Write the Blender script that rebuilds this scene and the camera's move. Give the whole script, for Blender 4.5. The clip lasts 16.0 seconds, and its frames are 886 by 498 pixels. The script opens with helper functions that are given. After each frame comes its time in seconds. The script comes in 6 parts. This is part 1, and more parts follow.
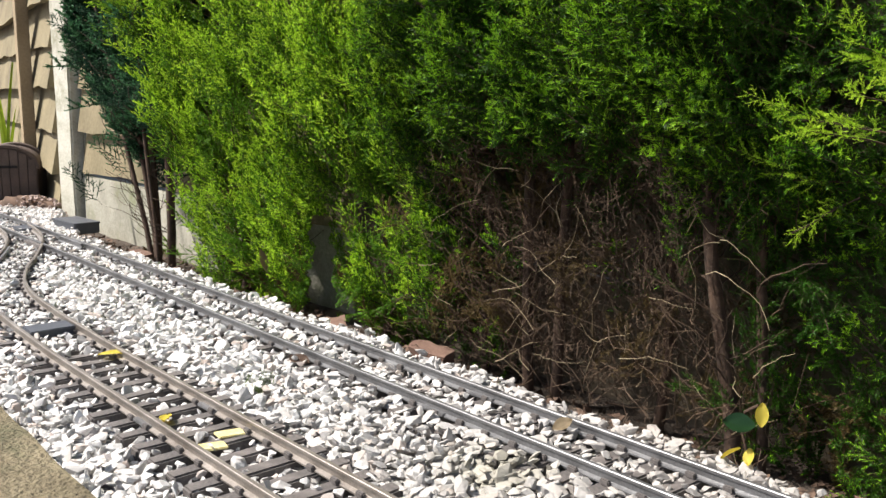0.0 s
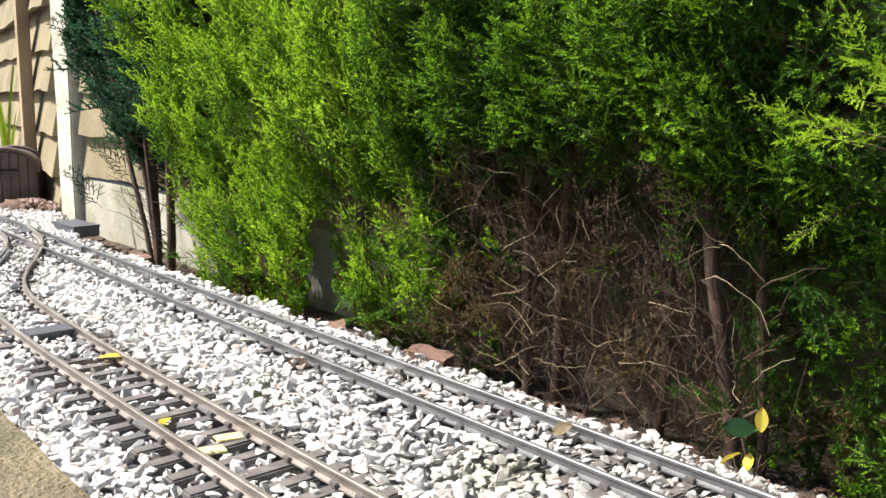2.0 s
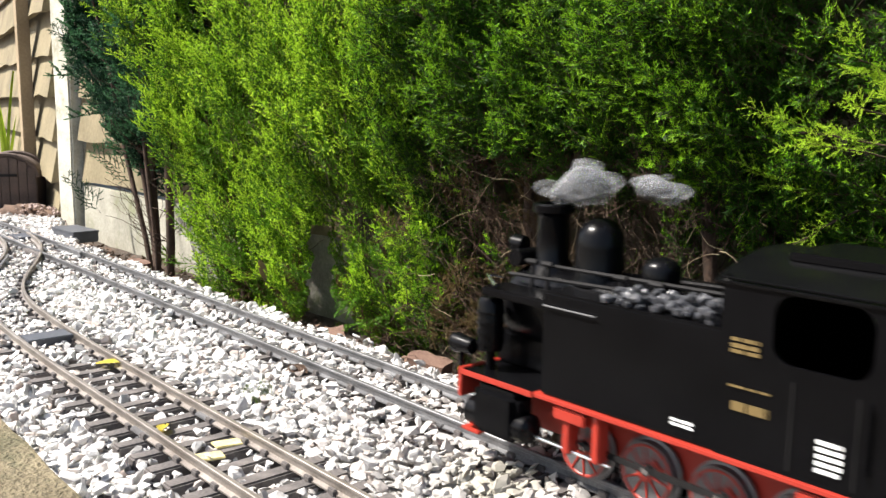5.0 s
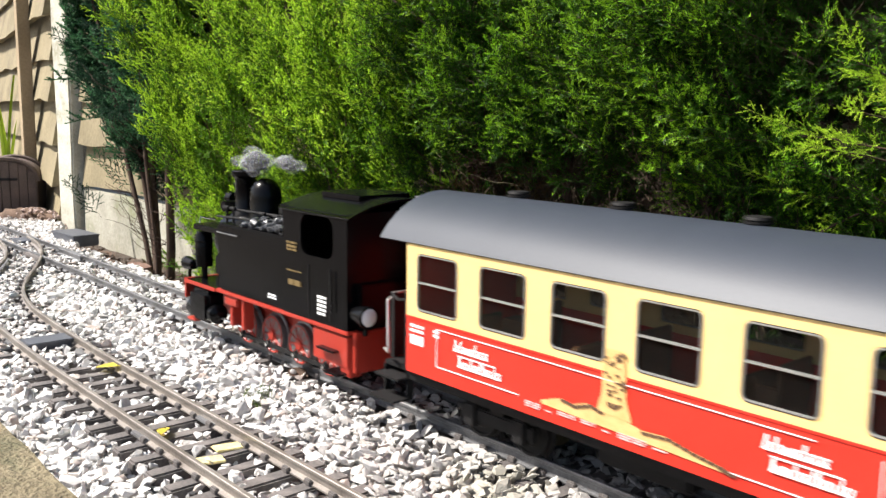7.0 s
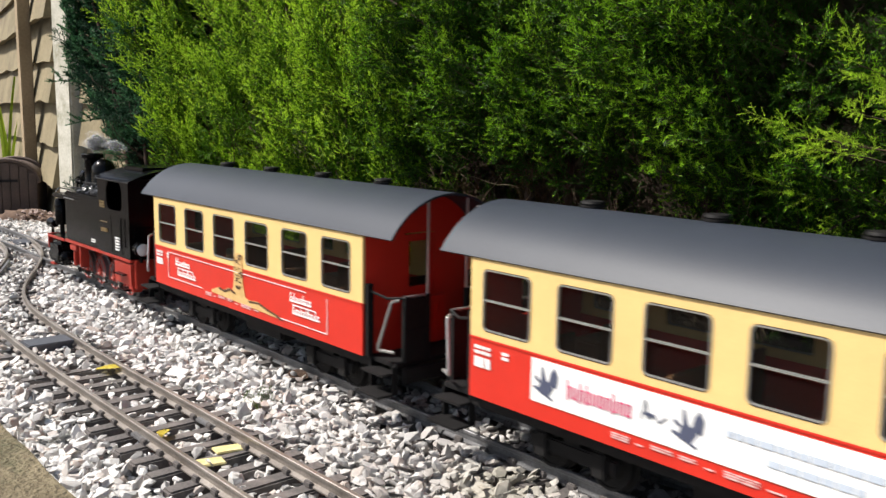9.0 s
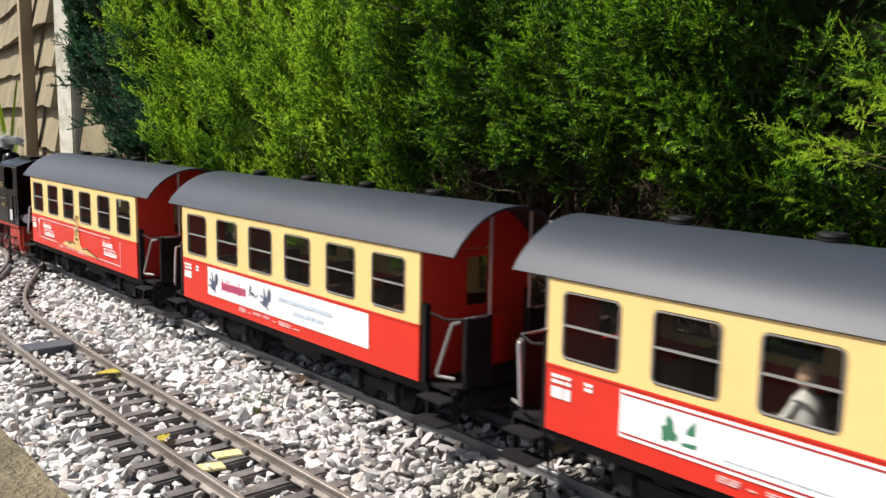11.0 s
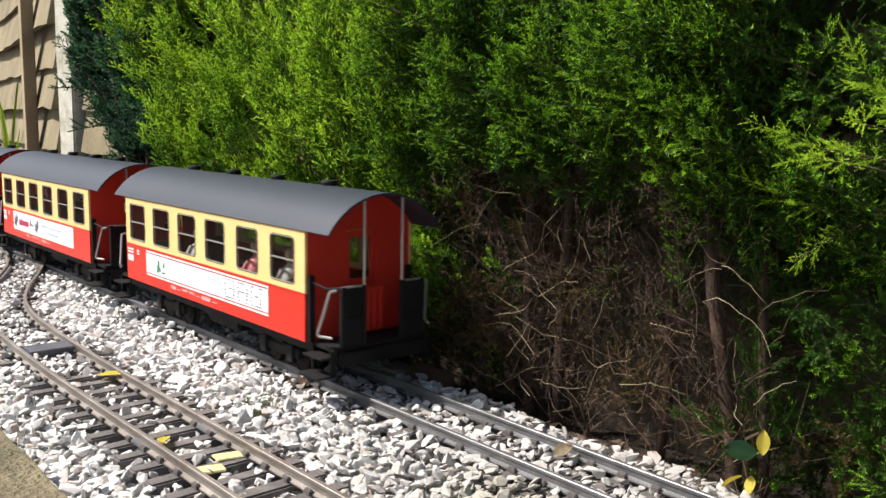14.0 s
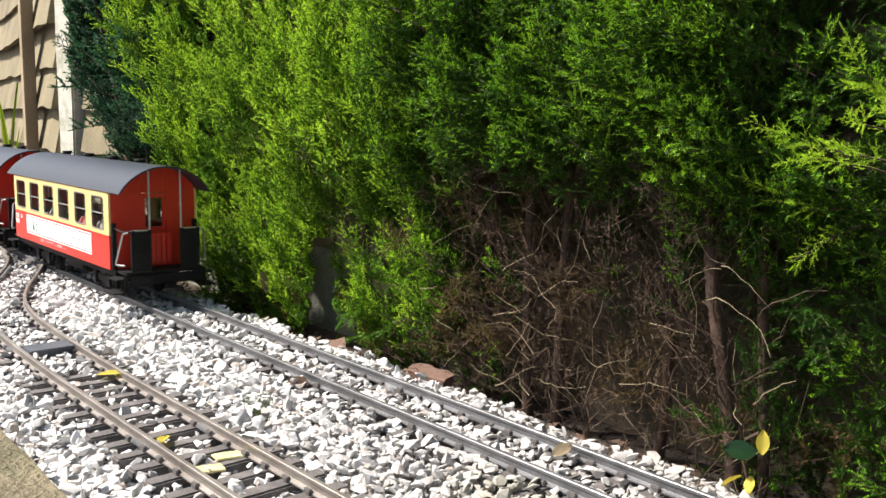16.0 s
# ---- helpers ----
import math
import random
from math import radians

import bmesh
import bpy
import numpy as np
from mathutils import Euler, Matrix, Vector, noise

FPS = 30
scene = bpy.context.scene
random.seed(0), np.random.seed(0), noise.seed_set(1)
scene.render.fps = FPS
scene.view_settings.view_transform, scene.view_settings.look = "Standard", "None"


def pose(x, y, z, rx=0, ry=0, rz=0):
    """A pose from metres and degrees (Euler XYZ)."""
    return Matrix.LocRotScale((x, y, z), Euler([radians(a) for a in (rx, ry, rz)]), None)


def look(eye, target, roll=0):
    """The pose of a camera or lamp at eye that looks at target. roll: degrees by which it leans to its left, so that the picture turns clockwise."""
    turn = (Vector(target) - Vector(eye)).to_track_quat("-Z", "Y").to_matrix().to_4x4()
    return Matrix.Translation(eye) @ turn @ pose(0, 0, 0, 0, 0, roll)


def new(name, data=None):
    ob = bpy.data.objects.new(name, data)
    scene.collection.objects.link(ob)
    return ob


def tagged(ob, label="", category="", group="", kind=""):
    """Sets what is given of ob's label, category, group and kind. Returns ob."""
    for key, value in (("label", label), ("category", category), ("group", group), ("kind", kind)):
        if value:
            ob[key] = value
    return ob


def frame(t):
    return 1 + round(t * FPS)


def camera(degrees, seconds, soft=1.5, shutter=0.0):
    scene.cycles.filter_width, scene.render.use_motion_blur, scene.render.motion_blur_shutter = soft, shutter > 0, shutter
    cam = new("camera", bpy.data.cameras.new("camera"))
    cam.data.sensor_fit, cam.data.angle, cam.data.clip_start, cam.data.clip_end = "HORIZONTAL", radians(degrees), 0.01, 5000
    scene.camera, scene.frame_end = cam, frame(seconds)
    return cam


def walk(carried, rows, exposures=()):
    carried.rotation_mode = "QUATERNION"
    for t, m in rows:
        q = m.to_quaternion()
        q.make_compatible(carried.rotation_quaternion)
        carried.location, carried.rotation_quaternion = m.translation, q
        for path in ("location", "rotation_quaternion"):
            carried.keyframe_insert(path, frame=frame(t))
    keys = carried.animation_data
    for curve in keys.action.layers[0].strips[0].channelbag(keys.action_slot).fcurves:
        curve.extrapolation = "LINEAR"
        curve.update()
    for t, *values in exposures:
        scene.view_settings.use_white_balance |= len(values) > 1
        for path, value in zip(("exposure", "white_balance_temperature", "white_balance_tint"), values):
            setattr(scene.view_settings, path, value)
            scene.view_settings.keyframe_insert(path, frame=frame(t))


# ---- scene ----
# ---- camera ----
EYE = (0.3376, -0.3963, 0.2008)
# seconds, heading from +y (degrees), downward tilt, lean
VIEW = ((0.0, -49.120, 9.640, 0.529), (0.5, -49.120, 9.579, 0.549), (1.0, -49.121, 9.514, 0.603), (1.5, -49.119, 9.453, 0.636),
        (2.0, -49.116, 9.383, 0.675), (2.5, -49.101, 9.320, 0.725), (3.0, -49.087, 9.256, 0.782), (3.5, -49.068, 9.184, 0.838),
        (4.0, -49.063, 9.128, 0.850), (6.5, -49.080, 8.762, 0.775), (7.0, -49.085, 8.742, 0.777), (7.5, -49.100, 8.711, 0.790),
        (8.0, -49.110, 8.691, 0.794), (8.5, -49.112, 8.657, 0.807), (9.0, -49.110, 8.625, 0.809), (11.5, -49.197, 8.210, 0.995),
        (12.0, -49.204, 8.177, 0.990), (12.5, -49.218, 8.143, 1.002), (13.0, -49.229, 8.125, 1.012), (13.5, -49.228, 8.118, 1.034),
        (14.0, -49.218, 8.124, 1.039), (14.5, -49.206, 8.128, 1.054), (15.0, -49.199, 8.120, 1.070), (15.5, -49.198, 8.124, 1.080),
        (16.0, -49.197, 8.144, 1.082))
EXPOSURE = ((0.0, 1.03), (1.0, 1.32), (2.0, 1.38), (4.0, 1.40), (7.0, 1.31), (7.5, 1.10), (8.0, 0.95), (9.0, 0.71), (12.5, 0.80), (14.0, 0.92), (15.0, 1.04), (16.0, 1.20))


def facing(yaw, tilt, lean):
    a, b = radians(yaw), radians(tilt)
    d = Vector((math.cos(b) * math.sin(a), math.cos(b) * math.cos(a), -math.sin(b)))
    return look(EYE, Vector(EYE) + d, lean)


cam = camera(52.75, 16.0, soft=1.5, shutter=0.5)
walk(cam, [(t, facing(a, b, c)) for t, a, b, c in VIEW], EXPOSURE)

# ---- light ----
SUN_DIR = Vector((-0.54, -0.60, 1.0)).normalized()
world = bpy.data.worlds.new("world")
scene.world = world
world.use_nodes = True
_n = world.node_tree.nodes
_sky = _n.new("ShaderNodeTexSky")
_sky.sky_type, _sky.sun_disc = "NISHITA", False
_sky.sun_elevation = math.asin(SUN_DIR.z)
_sky.sun_rotation = math.atan2(SUN_DIR.x, SUN_DIR.y)
_sky.dust_density, _sky.air_density = 3.0, 1.0
world.node_tree.links.new(_sky.outputs[0], _n["Background"].inputs[0])
_n["Background"].inputs[1].default_value = 0.080
sun = new("sun", bpy.data.lights.new("sun", "SUN"))
sun.data.energy, sun.data.angle, sun.data.color = 4.6, radians(3), (1.0, 0.955, 0.895)
sun.matrix_world = look(SUN_DIR * 5, (0, 0, 0))


# ---- materials ----
def nodes_of(name):
    m = bpy.data.materials.new(name)
    m.use_nodes = True
    nt = m.node_tree
    return m, nt, nt.nodes["Principled BSDF"]


def add(nt, kind, **values):
    n = nt.nodes.new(kind)
    for k, v in values.items():
        n.inputs[k.replace("_", " ")].default_value = v
    return n


def ramp(nt, fac, stops):
    r = nt.nodes.new("ShaderNodeValToRGB")
    while len(r.color_ramp.elements) < len(stops):
        r.color_ramp.elements.new(0.5)
    for e, (pos, col) in zip(r.color_ramp.elements, stops):
        e.position, e.color = pos, (*col, 1)
    nt.links.new(fac, r.inputs[0])
    return r.outputs[0]


def mix(nt, fac, a, b, mode="MIX"):
    m = nt.nodes.new("ShaderNodeMix")
    m.data_type, m.blend_type = "RGBA", mode
    for sock, v in ((0, fac), (6, a), (7, b)):
        if hasattr(v, "links"):
            nt.links.new(v, m.inputs[sock])
        elif sock == 0:
            m.inputs[0].default_value = v
        else:
            m.inputs[sock].default_value = (*v, 1)
    return m.outputs[2]


def noisy(nt, scale, detail=4, rough=0.55):
    co = nt.nodes.new("ShaderNodeTexCoord")
    n = add(nt, "ShaderNodeTexNoise", Scale=scale, Detail=detail, Roughness=rough)
    nt.links.new(co.outputs["Object"], n.inputs["Vector"])
    return n.outputs[0]


def bump(nt, b, height, strength, dist):
    n = add(nt, "ShaderNodeBump", Strength=strength, Distance=dist)
    nt.links.new(height, n.inputs["Height"])
    nt.links.new(n.outputs[0], b.inputs["Normal"])


def surface(name, dark, light, rough=0.6, metal=0.0, scale=60.0, fine=600.0, relief=0.3, depth=0.0005, coat=0.0, dirt=None):
    """Two scales of variation between two tones, with a fine relief."""
    m, nt, b = nodes_of(name)
    big, small = noisy(nt, scale), noisy(nt, fine, 3)
    c = ramp(nt, big, ((0.3, dark), (0.7, light)))
    c = mix(nt, 0.35, c, ramp(nt, small, ((0.35, dark), (0.65, light))))
    if dirt:
        c = mix(nt, ramp(nt, noisy(nt, scale * 0.45, 6, 0.7), ((0.52, (0, 0, 0)), (0.68, (1, 1, 1)))), c, dirt)
    nt.links.new(c, b.inputs["Base Color"])
    b.inputs["Roughness"].default_value, b.inputs["Metallic"].default_value = rough, metal
    b.inputs["Coat Weight"].default_value = coat
    bump(nt, b, small, relief, depth)
    return m


def glossy(name, col, rough=0.35, metal=0.0):
    return surface(name, tuple(v * 0.9 for v in col), tuple(min(1, v * 1.06) for v in col), rough, metal, 40, 900, 0.08, 0.0001)


def stone_mat():
    m, nt, b = nodes_of("white_chippings")
    g = nt.nodes.new("ShaderNodeNewGeometry")
    r = g.outputs["Random Per Island"]
    c = ramp(nt, r, ((0.0, (0.24, 0.23, 0.22)), (0.12, (0.42, 0.41, 0.40)), (0.34, (0.58, 0.575, 0.56)), (0.62, (0.75, 0.74, 0.72)), (0.84, (0.70, 0.67, 0.64)), (0.93, (0.50, 0.42, 0.37)), (1.0, (0.34, 0.27, 0.23))))
    c = mix(nt, ramp(nt, noisy(nt, 260, 5, 0.65), ((0.44, (0, 0, 0)), (0.66, (0.75, 0.75, 0.75)))), c, (0.40, 0.375, 0.35))
    # mossy dirt that has gathered in patches
    geo = nt.nodes.new("ShaderNodeNewGeometry")
    away = nt.nodes.new("ShaderNodeVectorMath")
    away.operation = "DISTANCE"
    away.inputs[1].default_value = (-0.005, -0.056, -0.010)
    nt.links.new(geo.outputs["Position"], away.inputs[0])
    wob = nt.nodes.new("ShaderNodeMath")
    wob.operation = "MULTIPLY_ADD"
    wob.inputs[1].default_value = 0.06
    nt.links.new(noisy(nt, 45, 3, 0.6), wob.inputs[0])
    nt.links.new(away.outputs["Value"], wob.inputs[2])
    patch = ramp(nt, wob.outputs[0], ((0.045, (0.75, 0.75, 0.75)), (0.072, (0, 0, 0))))
    c = mix(nt, patch, c, (0.24, 0.23, 0.13), "MIX")
    # earth washed over the stones at the open end of the hedge
    wash = nt.nodes.new("ShaderNodeVectorMath")
    wash.operation = "DISTANCE"
    wash.inputs[1].default_value = (0.16, 0.05, -0.010)
    nt.links.new(geo.outputs["Position"], wash.inputs[0])
    c = mix(nt, ramp(nt, wash.outputs["Value"], ((0.10, (0.80, 0.80, 0.80)), (0.46, (0, 0, 0)))), c, (0.29, 0.265, 0.24))
    nt.links.new(c, b.inputs["Base Color"])
    b.inputs["Roughness"].default_value = 0.72
    bump(nt, b, noisy(nt, 700, 5), 0.7, 0.0009)
    return m


def leaf_mat(name, dark, light, clear=0.25):
    m, nt, b = nodes_of(name)
    g = nt.nodes.new("ShaderNodeNewGeometry")
    c = ramp(nt, noisy(nt, 26, 4), ((0.34, dark), (0.66, light)))
    c = mix(nt, 0.3, c, ramp(nt, g.outputs["Random Per Island"], ((0.0, dark), (1.0, light))))
    nt.links.new(c, b.inputs["Base Color"])
    b.inputs["Roughness"].default_value = 0.5
    b.inputs["Specular IOR Level"].default_value = 0.16
    t = nt.nodes.new("ShaderNodeBsdfTranslucent")
    nt.links.new(c, t.inputs[0])
    s = nt.nodes.new("ShaderNodeMixShader")
    s.inputs[0].default_value = clear
    nt.links.new(b.outputs[0], s.inputs[1])
    nt.links.new(t.outputs[0], s.inputs[2])
    nt.links.new(s.outputs[0], nt.nodes["Material Output"].inputs[0])
    return m


def glass_mat(name, tint=(0.75, 0.78, 0.76), clear=0.8):
    m, nt, b = nodes_of(name)
    b.inputs["Base Color"].default_value = (0.02, 0.02, 0.02, 1)
    b.inputs["Roughness"].default_value = 0.06
    t = nt.nodes.new("ShaderNodeBsdfTransparent")
    t.inputs[0].default_value = (*tint, 1)
    s = nt.nodes.new("ShaderNodeMixShader")
    s.inputs[0].default_value = clear
    nt.links.new(b.outputs[0], s.inputs[1])
    nt.links.new(t.outputs[0], s.inputs[2])
    nt.links.new(s.outputs[0], nt.nodes["Material Output"].inputs[0])
    return m


M_STONE = stone_mat()
M_GRIT = surface("grey_grit", (0.20, 0.19, 0.175), (0.48, 0.47, 0.45), 0.9, 0, 90, 500, 1.0, 0.004)
M_SOIL = surface("brown_soil", (0.035, 0.025, 0.018), (0.13, 0.095, 0.07), 0.95, 0, 40, 420, 1.0, 0.006)
M_LITTER = surface("dry_litter", (0.05, 0.03, 0.02), (0.17, 0.105, 0.07), 0.9, 0, 60, 800, 0.5, 0.001)
M_RAIL = surface("weathered_rail", (0.16, 0.135, 0.115), (0.36, 0.325, 0.29), 0.42, 0.55, 30, 700, 0.3, 0.0003)
M_RAIL_DARK = surface("dull_rail", (0.09, 0.088, 0.088), (0.24, 0.24, 0.245), 0.42, 0.5, 30, 700, 0.3, 0.0003)
M_SLEEPER = surface("dark_sleeper_plastic", (0.055, 0.049, 0.047), (0.16, 0.14, 0.13), 0.7, 0, 70, 500, 0.5, 0.0008)
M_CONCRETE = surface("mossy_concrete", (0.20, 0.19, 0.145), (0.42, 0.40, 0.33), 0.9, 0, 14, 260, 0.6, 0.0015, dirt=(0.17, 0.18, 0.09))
M_CONCRETE_BROWN = surface("dark_brown_concrete", (0.055, 0.043, 0.028), (0.15, 0.12, 0.08), 0.9, 0, 16, 260, 0.6, 0.0015, dirt=(0.05, 0.05, 0.025))
M_PALE = surface("pale_concrete", (0.38, 0.36, 0.28), (0.66, 0.64, 0.56), 0.9, 0, 22, 260, 0.6, 0.001, dirt=(0.20, 0.19, 0.10))
M_KERB = surface("kerb_concrete", (0.085, 0.066, 0.036), (0.20, 0.165, 0.10), 0.95, 0, 26, 240, 1.0, 0.005, dirt=(0.045, 0.05, 0.02))
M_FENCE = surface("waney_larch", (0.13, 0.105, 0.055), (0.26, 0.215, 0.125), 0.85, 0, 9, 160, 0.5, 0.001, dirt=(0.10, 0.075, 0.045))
# boards behind the thick hedge: its shade is put into the timber colour
M_FENCE_SHADED = surface("hedge_shaded_timber", (0.040, 0.034, 0.020), (0.10, 0.085, 0.05), 0.9, 0, 9, 160, 0.5, 0.001, dirt=(0.035, 0.04, 0.018))
M_BATTEN = surface("batten_wood", (0.22, 0.16, 0.09), (0.34, 0.26, 0.16), 0.85, 0, 12, 200, 0.5, 0.001)
M_TUNNEL = surface("brown_tunnel_wood", (0.05, 0.035, 0.028), (0.12, 0.085, 0.068), 0.8, 0, 25, 300, 0.4, 0.001)
M_BRICK = surface("worn_brick", (0.10, 0.055, 0.04), (0.20, 0.12, 0.085), 0.9, 0, 60, 500, 0.6, 0.001)
M_RUBBLE = surface("pinkish_rubble", (0.20, 0.13, 0.105), (0.50, 0.40, 0.36), 0.9, 0, 55, 500, 0.5, 0.001)
M_BARK = surface("bark", (0.024, 0.014, 0.009), (0.085, 0.048, 0.029), 0.9, 0, 60, 400, 0.8, 0.001)
M_TWIG = surface("dead_twig", (0.030, 0.018, 0.011), (0.125, 0.076, 0.042), 0.85, 0, 12, 300, 0.3, 0.0004)
M_STRAW = surface("dry_straw", (0.17, 0.125, 0.07), (0.33, 0.26, 0.16), 0.8, 0, 30, 300, 0.3, 0.0004)
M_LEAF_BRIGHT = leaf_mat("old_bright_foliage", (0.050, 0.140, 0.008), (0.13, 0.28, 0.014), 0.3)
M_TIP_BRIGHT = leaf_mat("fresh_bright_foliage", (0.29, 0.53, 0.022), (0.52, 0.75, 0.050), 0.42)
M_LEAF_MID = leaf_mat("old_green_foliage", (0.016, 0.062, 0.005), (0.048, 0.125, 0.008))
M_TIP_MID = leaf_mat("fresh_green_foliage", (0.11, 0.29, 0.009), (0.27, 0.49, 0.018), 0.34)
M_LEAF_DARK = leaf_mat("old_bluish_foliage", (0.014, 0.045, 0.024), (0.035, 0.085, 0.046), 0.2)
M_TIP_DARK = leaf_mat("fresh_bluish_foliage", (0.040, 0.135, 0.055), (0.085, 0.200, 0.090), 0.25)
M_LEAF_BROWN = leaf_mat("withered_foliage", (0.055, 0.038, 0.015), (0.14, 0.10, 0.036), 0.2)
M_YELLOW = leaf_mat("yellow_leaf", (0.62, 0.52, 0.08), (0.78, 0.68, 0.16), 0.3)
M_GLOSSLEAF = glossy("glossy_dark_leaf", (0.018, 0.055, 0.018), 0.3)
M_STRAP = leaf_mat("strap_leaf_green", (0.25, 0.38, 0.03), (0.45, 0.55, 0.07), 0.3)
M_MOSS = leaf_mat("low_weed", (0.06, 0.11, 0.015), (0.16, 0.23, 0.045), 0.2)
M_YWOOD = surface("yellow_strip", (0.50, 0.41, 0.16), (0.74, 0.66, 0.34), 0.6, 0, 60, 500, 0.3, 0.0005)
M_BOX = surface("dark_grey_plastic", (0.045, 0.05, 0.06), (0.085, 0.09, 0.105), 0.5, 0, 60, 500, 0.2, 0.0003)
M_RED = glossy("red_paint", (0.58, 0.028, 0.015), 0.38)
M_REDDARK = glossy("red_frame_paint", (0.33, 0.028, 0.016), 0.42)
M_CREAM = glossy("cream_paint", (0.75, 0.53, 0.215), 0.42)
M_ROOF = surface("grey_roof_plastic", (0.022, 0.027, 0.038), (0.030, 0.036, 0.049), 0.5, 0, 18, 700, 0.12, 0.0002)
M_BLACK = surface("black_paint", (0.0015, 0.0015, 0.0019), (0.0038, 0.0038, 0.0043), 0.24, 0, 30, 600, 0.1, 0.0002)
M_BLACKDULL = surface("dull_black_plastic", (0.007, 0.0065, 0.0065), (0.018, 0.017, 0.017), 0.6, 0, 30, 500, 0.2, 0.0003)
for _m, _s in ((M_BLACK, 0.15), (M_BLACKDULL, 0.16), (M_ROOF, 0.35)):
    _m.node_tree.nodes["Principled BSDF"].inputs["Specular IOR Level"].default_value = _s
M_SILVER = glossy("silver_metal", (0.50, 0.49, 0.47), 0.35, 0.7)
M_CHROME = glossy("bright_metal", (0.75, 0.75, 0.74), 0.2, 1.0)
M_WHITE = glossy("white_print", (0.82, 0.82, 0.80), 0.5)
M_FADED = glossy("faded_white_print", (0.70, 0.42, 0.40), 0.5)
M_PINKISH = glossy("crimson_print", (0.62, 0.06, 0.16), 0.5)
M_CRIMSON = glossy("dark_red_line", (0.36, 0.03, 0.035), 0.5)
M_BLUE = glossy("dark_blue_print", (0.07, 0.08, 0.13), 0.5)
M_PALEBLUE = glossy("pale_blue_print", (0.50, 0.56, 0.64), 0.5)
M_GREEN = glossy("green_print", (0.04, 0.16, 0.09), 0.5)
M_SAND = surface("sand_print", (0.52, 0.33, 0.12), (0.68, 0.45, 0.19), 0.5, 0, 200, 900, 0.1, 0.0002)
M_BROWNPRINT = glossy("brown_print", (0.10, 0.055, 0.03), 0.5)
M_GOLD = glossy("brass_plate", (0.24, 0.17, 0.07), 0.4, 0.5)
M_WOOD_IN = surface("brown_interior", (0.10, 0.05, 0.025), (0.22, 0.11, 0.05), 0.6, 0, 40, 400, 0.3, 0.0003)
M_COAL = surface("coal", (0.012, 0.012, 0.014), (0.085, 0.087, 0.095), 0.3, 0, 200, 900, 0.6, 0.0005)
M_LENS = glossy("lamp_lens", (0.72, 0.73, 0.72), 0.15)
M_GLASS = glass_mat("window_glass", (0.93, 0.94, 0.92), 0.9)
M_PINK = glossy("pink_plastic", (0.72, 0.22, 0.24), 0.6)
M_GREYFIG = glossy("grey_plastic", (0.50, 0.48, 0.45), 0.6)
M_SKINTONE = glossy("tan_plastic", (0.48, 0.30, 0.2), 0.6)
M_STEAM = glass_mat("steam", (1, 1, 1), 0.945)
_nt = M_STEAM.node_tree
_sb = _nt.nodes["Principled BSDF"]
_sb.inputs["Specular IOR Level"].default_value = 0.0
_sb.inputs["Base Color"].default_value, _sb.inputs["Roughness"].default_value = (0.93, 0.95, 0.98, 1), 1.0
_tr = add(_nt, "ShaderNodeBsdfTranslucent", Color=(0.93, 0.95, 0.98, 1))
_mx = _nt.nodes.new("ShaderNodeMixShader")
_out = _sb.outputs[0].links[0].to_socket
_nt.links.new(_sb.outputs[0], _mx.inputs[1])
_nt.links.new(_tr.outputs[0], _mx.inputs[2])
_nt.links.new(_mx.outputs[0], _out)


# ---- mesh helpers ----
def mesh_of(name, bm, mat):
    me = bpy.data.meshes.new(name)
    bm.to_mesh(me)
    bm.free()
    for m in mat if isinstance(mat, (list, tuple)) else (mat,):
        me.materials.append(m)
    return me


def smooth(me, angle=40):
    me.shade_smooth()
    me.set_sharp_from_angle(angle=radians(angle))
    return me


def part(name, bm, mat, parent=None, label=""):
    """One mesh object under a thing or a part."""
    ob = new(name, smooth(mesh_of(name, bm, mat)))
    ob.parent = parent
    return tagged(ob, label)


def thing(name, label, category, group="", kind="", at=None):
    ob = tagged(new(name), label, category, group, kind)
    ob.empty_display_size = 0.01
    if at is not None:
        ob.matrix_basis = at
    return ob


def box(bm, x0, x1, y0, y1, z0, z1, bevel=0.0, turn=None):
    r = bmesh.ops.create_cube(bm, size=1)
    m = Matrix.Translation(((x0 + x1) / 2, (y0 + y1) / 2, (z0 + z1) / 2)) @ Matrix.Diagonal((x1 - x0, y1 - y0, z1 - z0, 1))
    bmesh.ops.transform(bm, matrix=m, verts=r["verts"])
    if bevel:
        es = list({e for v in r["verts"] for e in v.link_edges})
        out = bmesh.ops.bevel(bm, geom=es, offset=bevel, segments=2, affect="EDGES", clamp_overlap=True)
        vs = list({v for f in out["faces"] for v in f.verts})
    else:
        vs = r["verts"]
    if turn is not None:
        bmesh.ops.transform(bm, matrix=turn, verts=vs)
    return bm


def rod(bm, a, b, r0, r1=None, seg=8, caps=True):
    a, b = Vector(a), Vector(b)
    d = b - a
    r = bmesh.ops.create_cone(bm, cap_ends=caps, segments=seg, radius1=r0, radius2=r0 if r1 is None else r1, depth=d.length)
    bmesh.ops.transform(bm, matrix=Matrix.Translation((a + b) / 2) @ d.to_track_quat("Z", "Y").to_matrix().to_4x4(), verts=r["verts"])
    return bm


def bent(bm, pts, r, seg=6):
    for a, b in zip(pts, pts[1:]):
        rod(bm, a, b, r, seg=seg)
    return bm


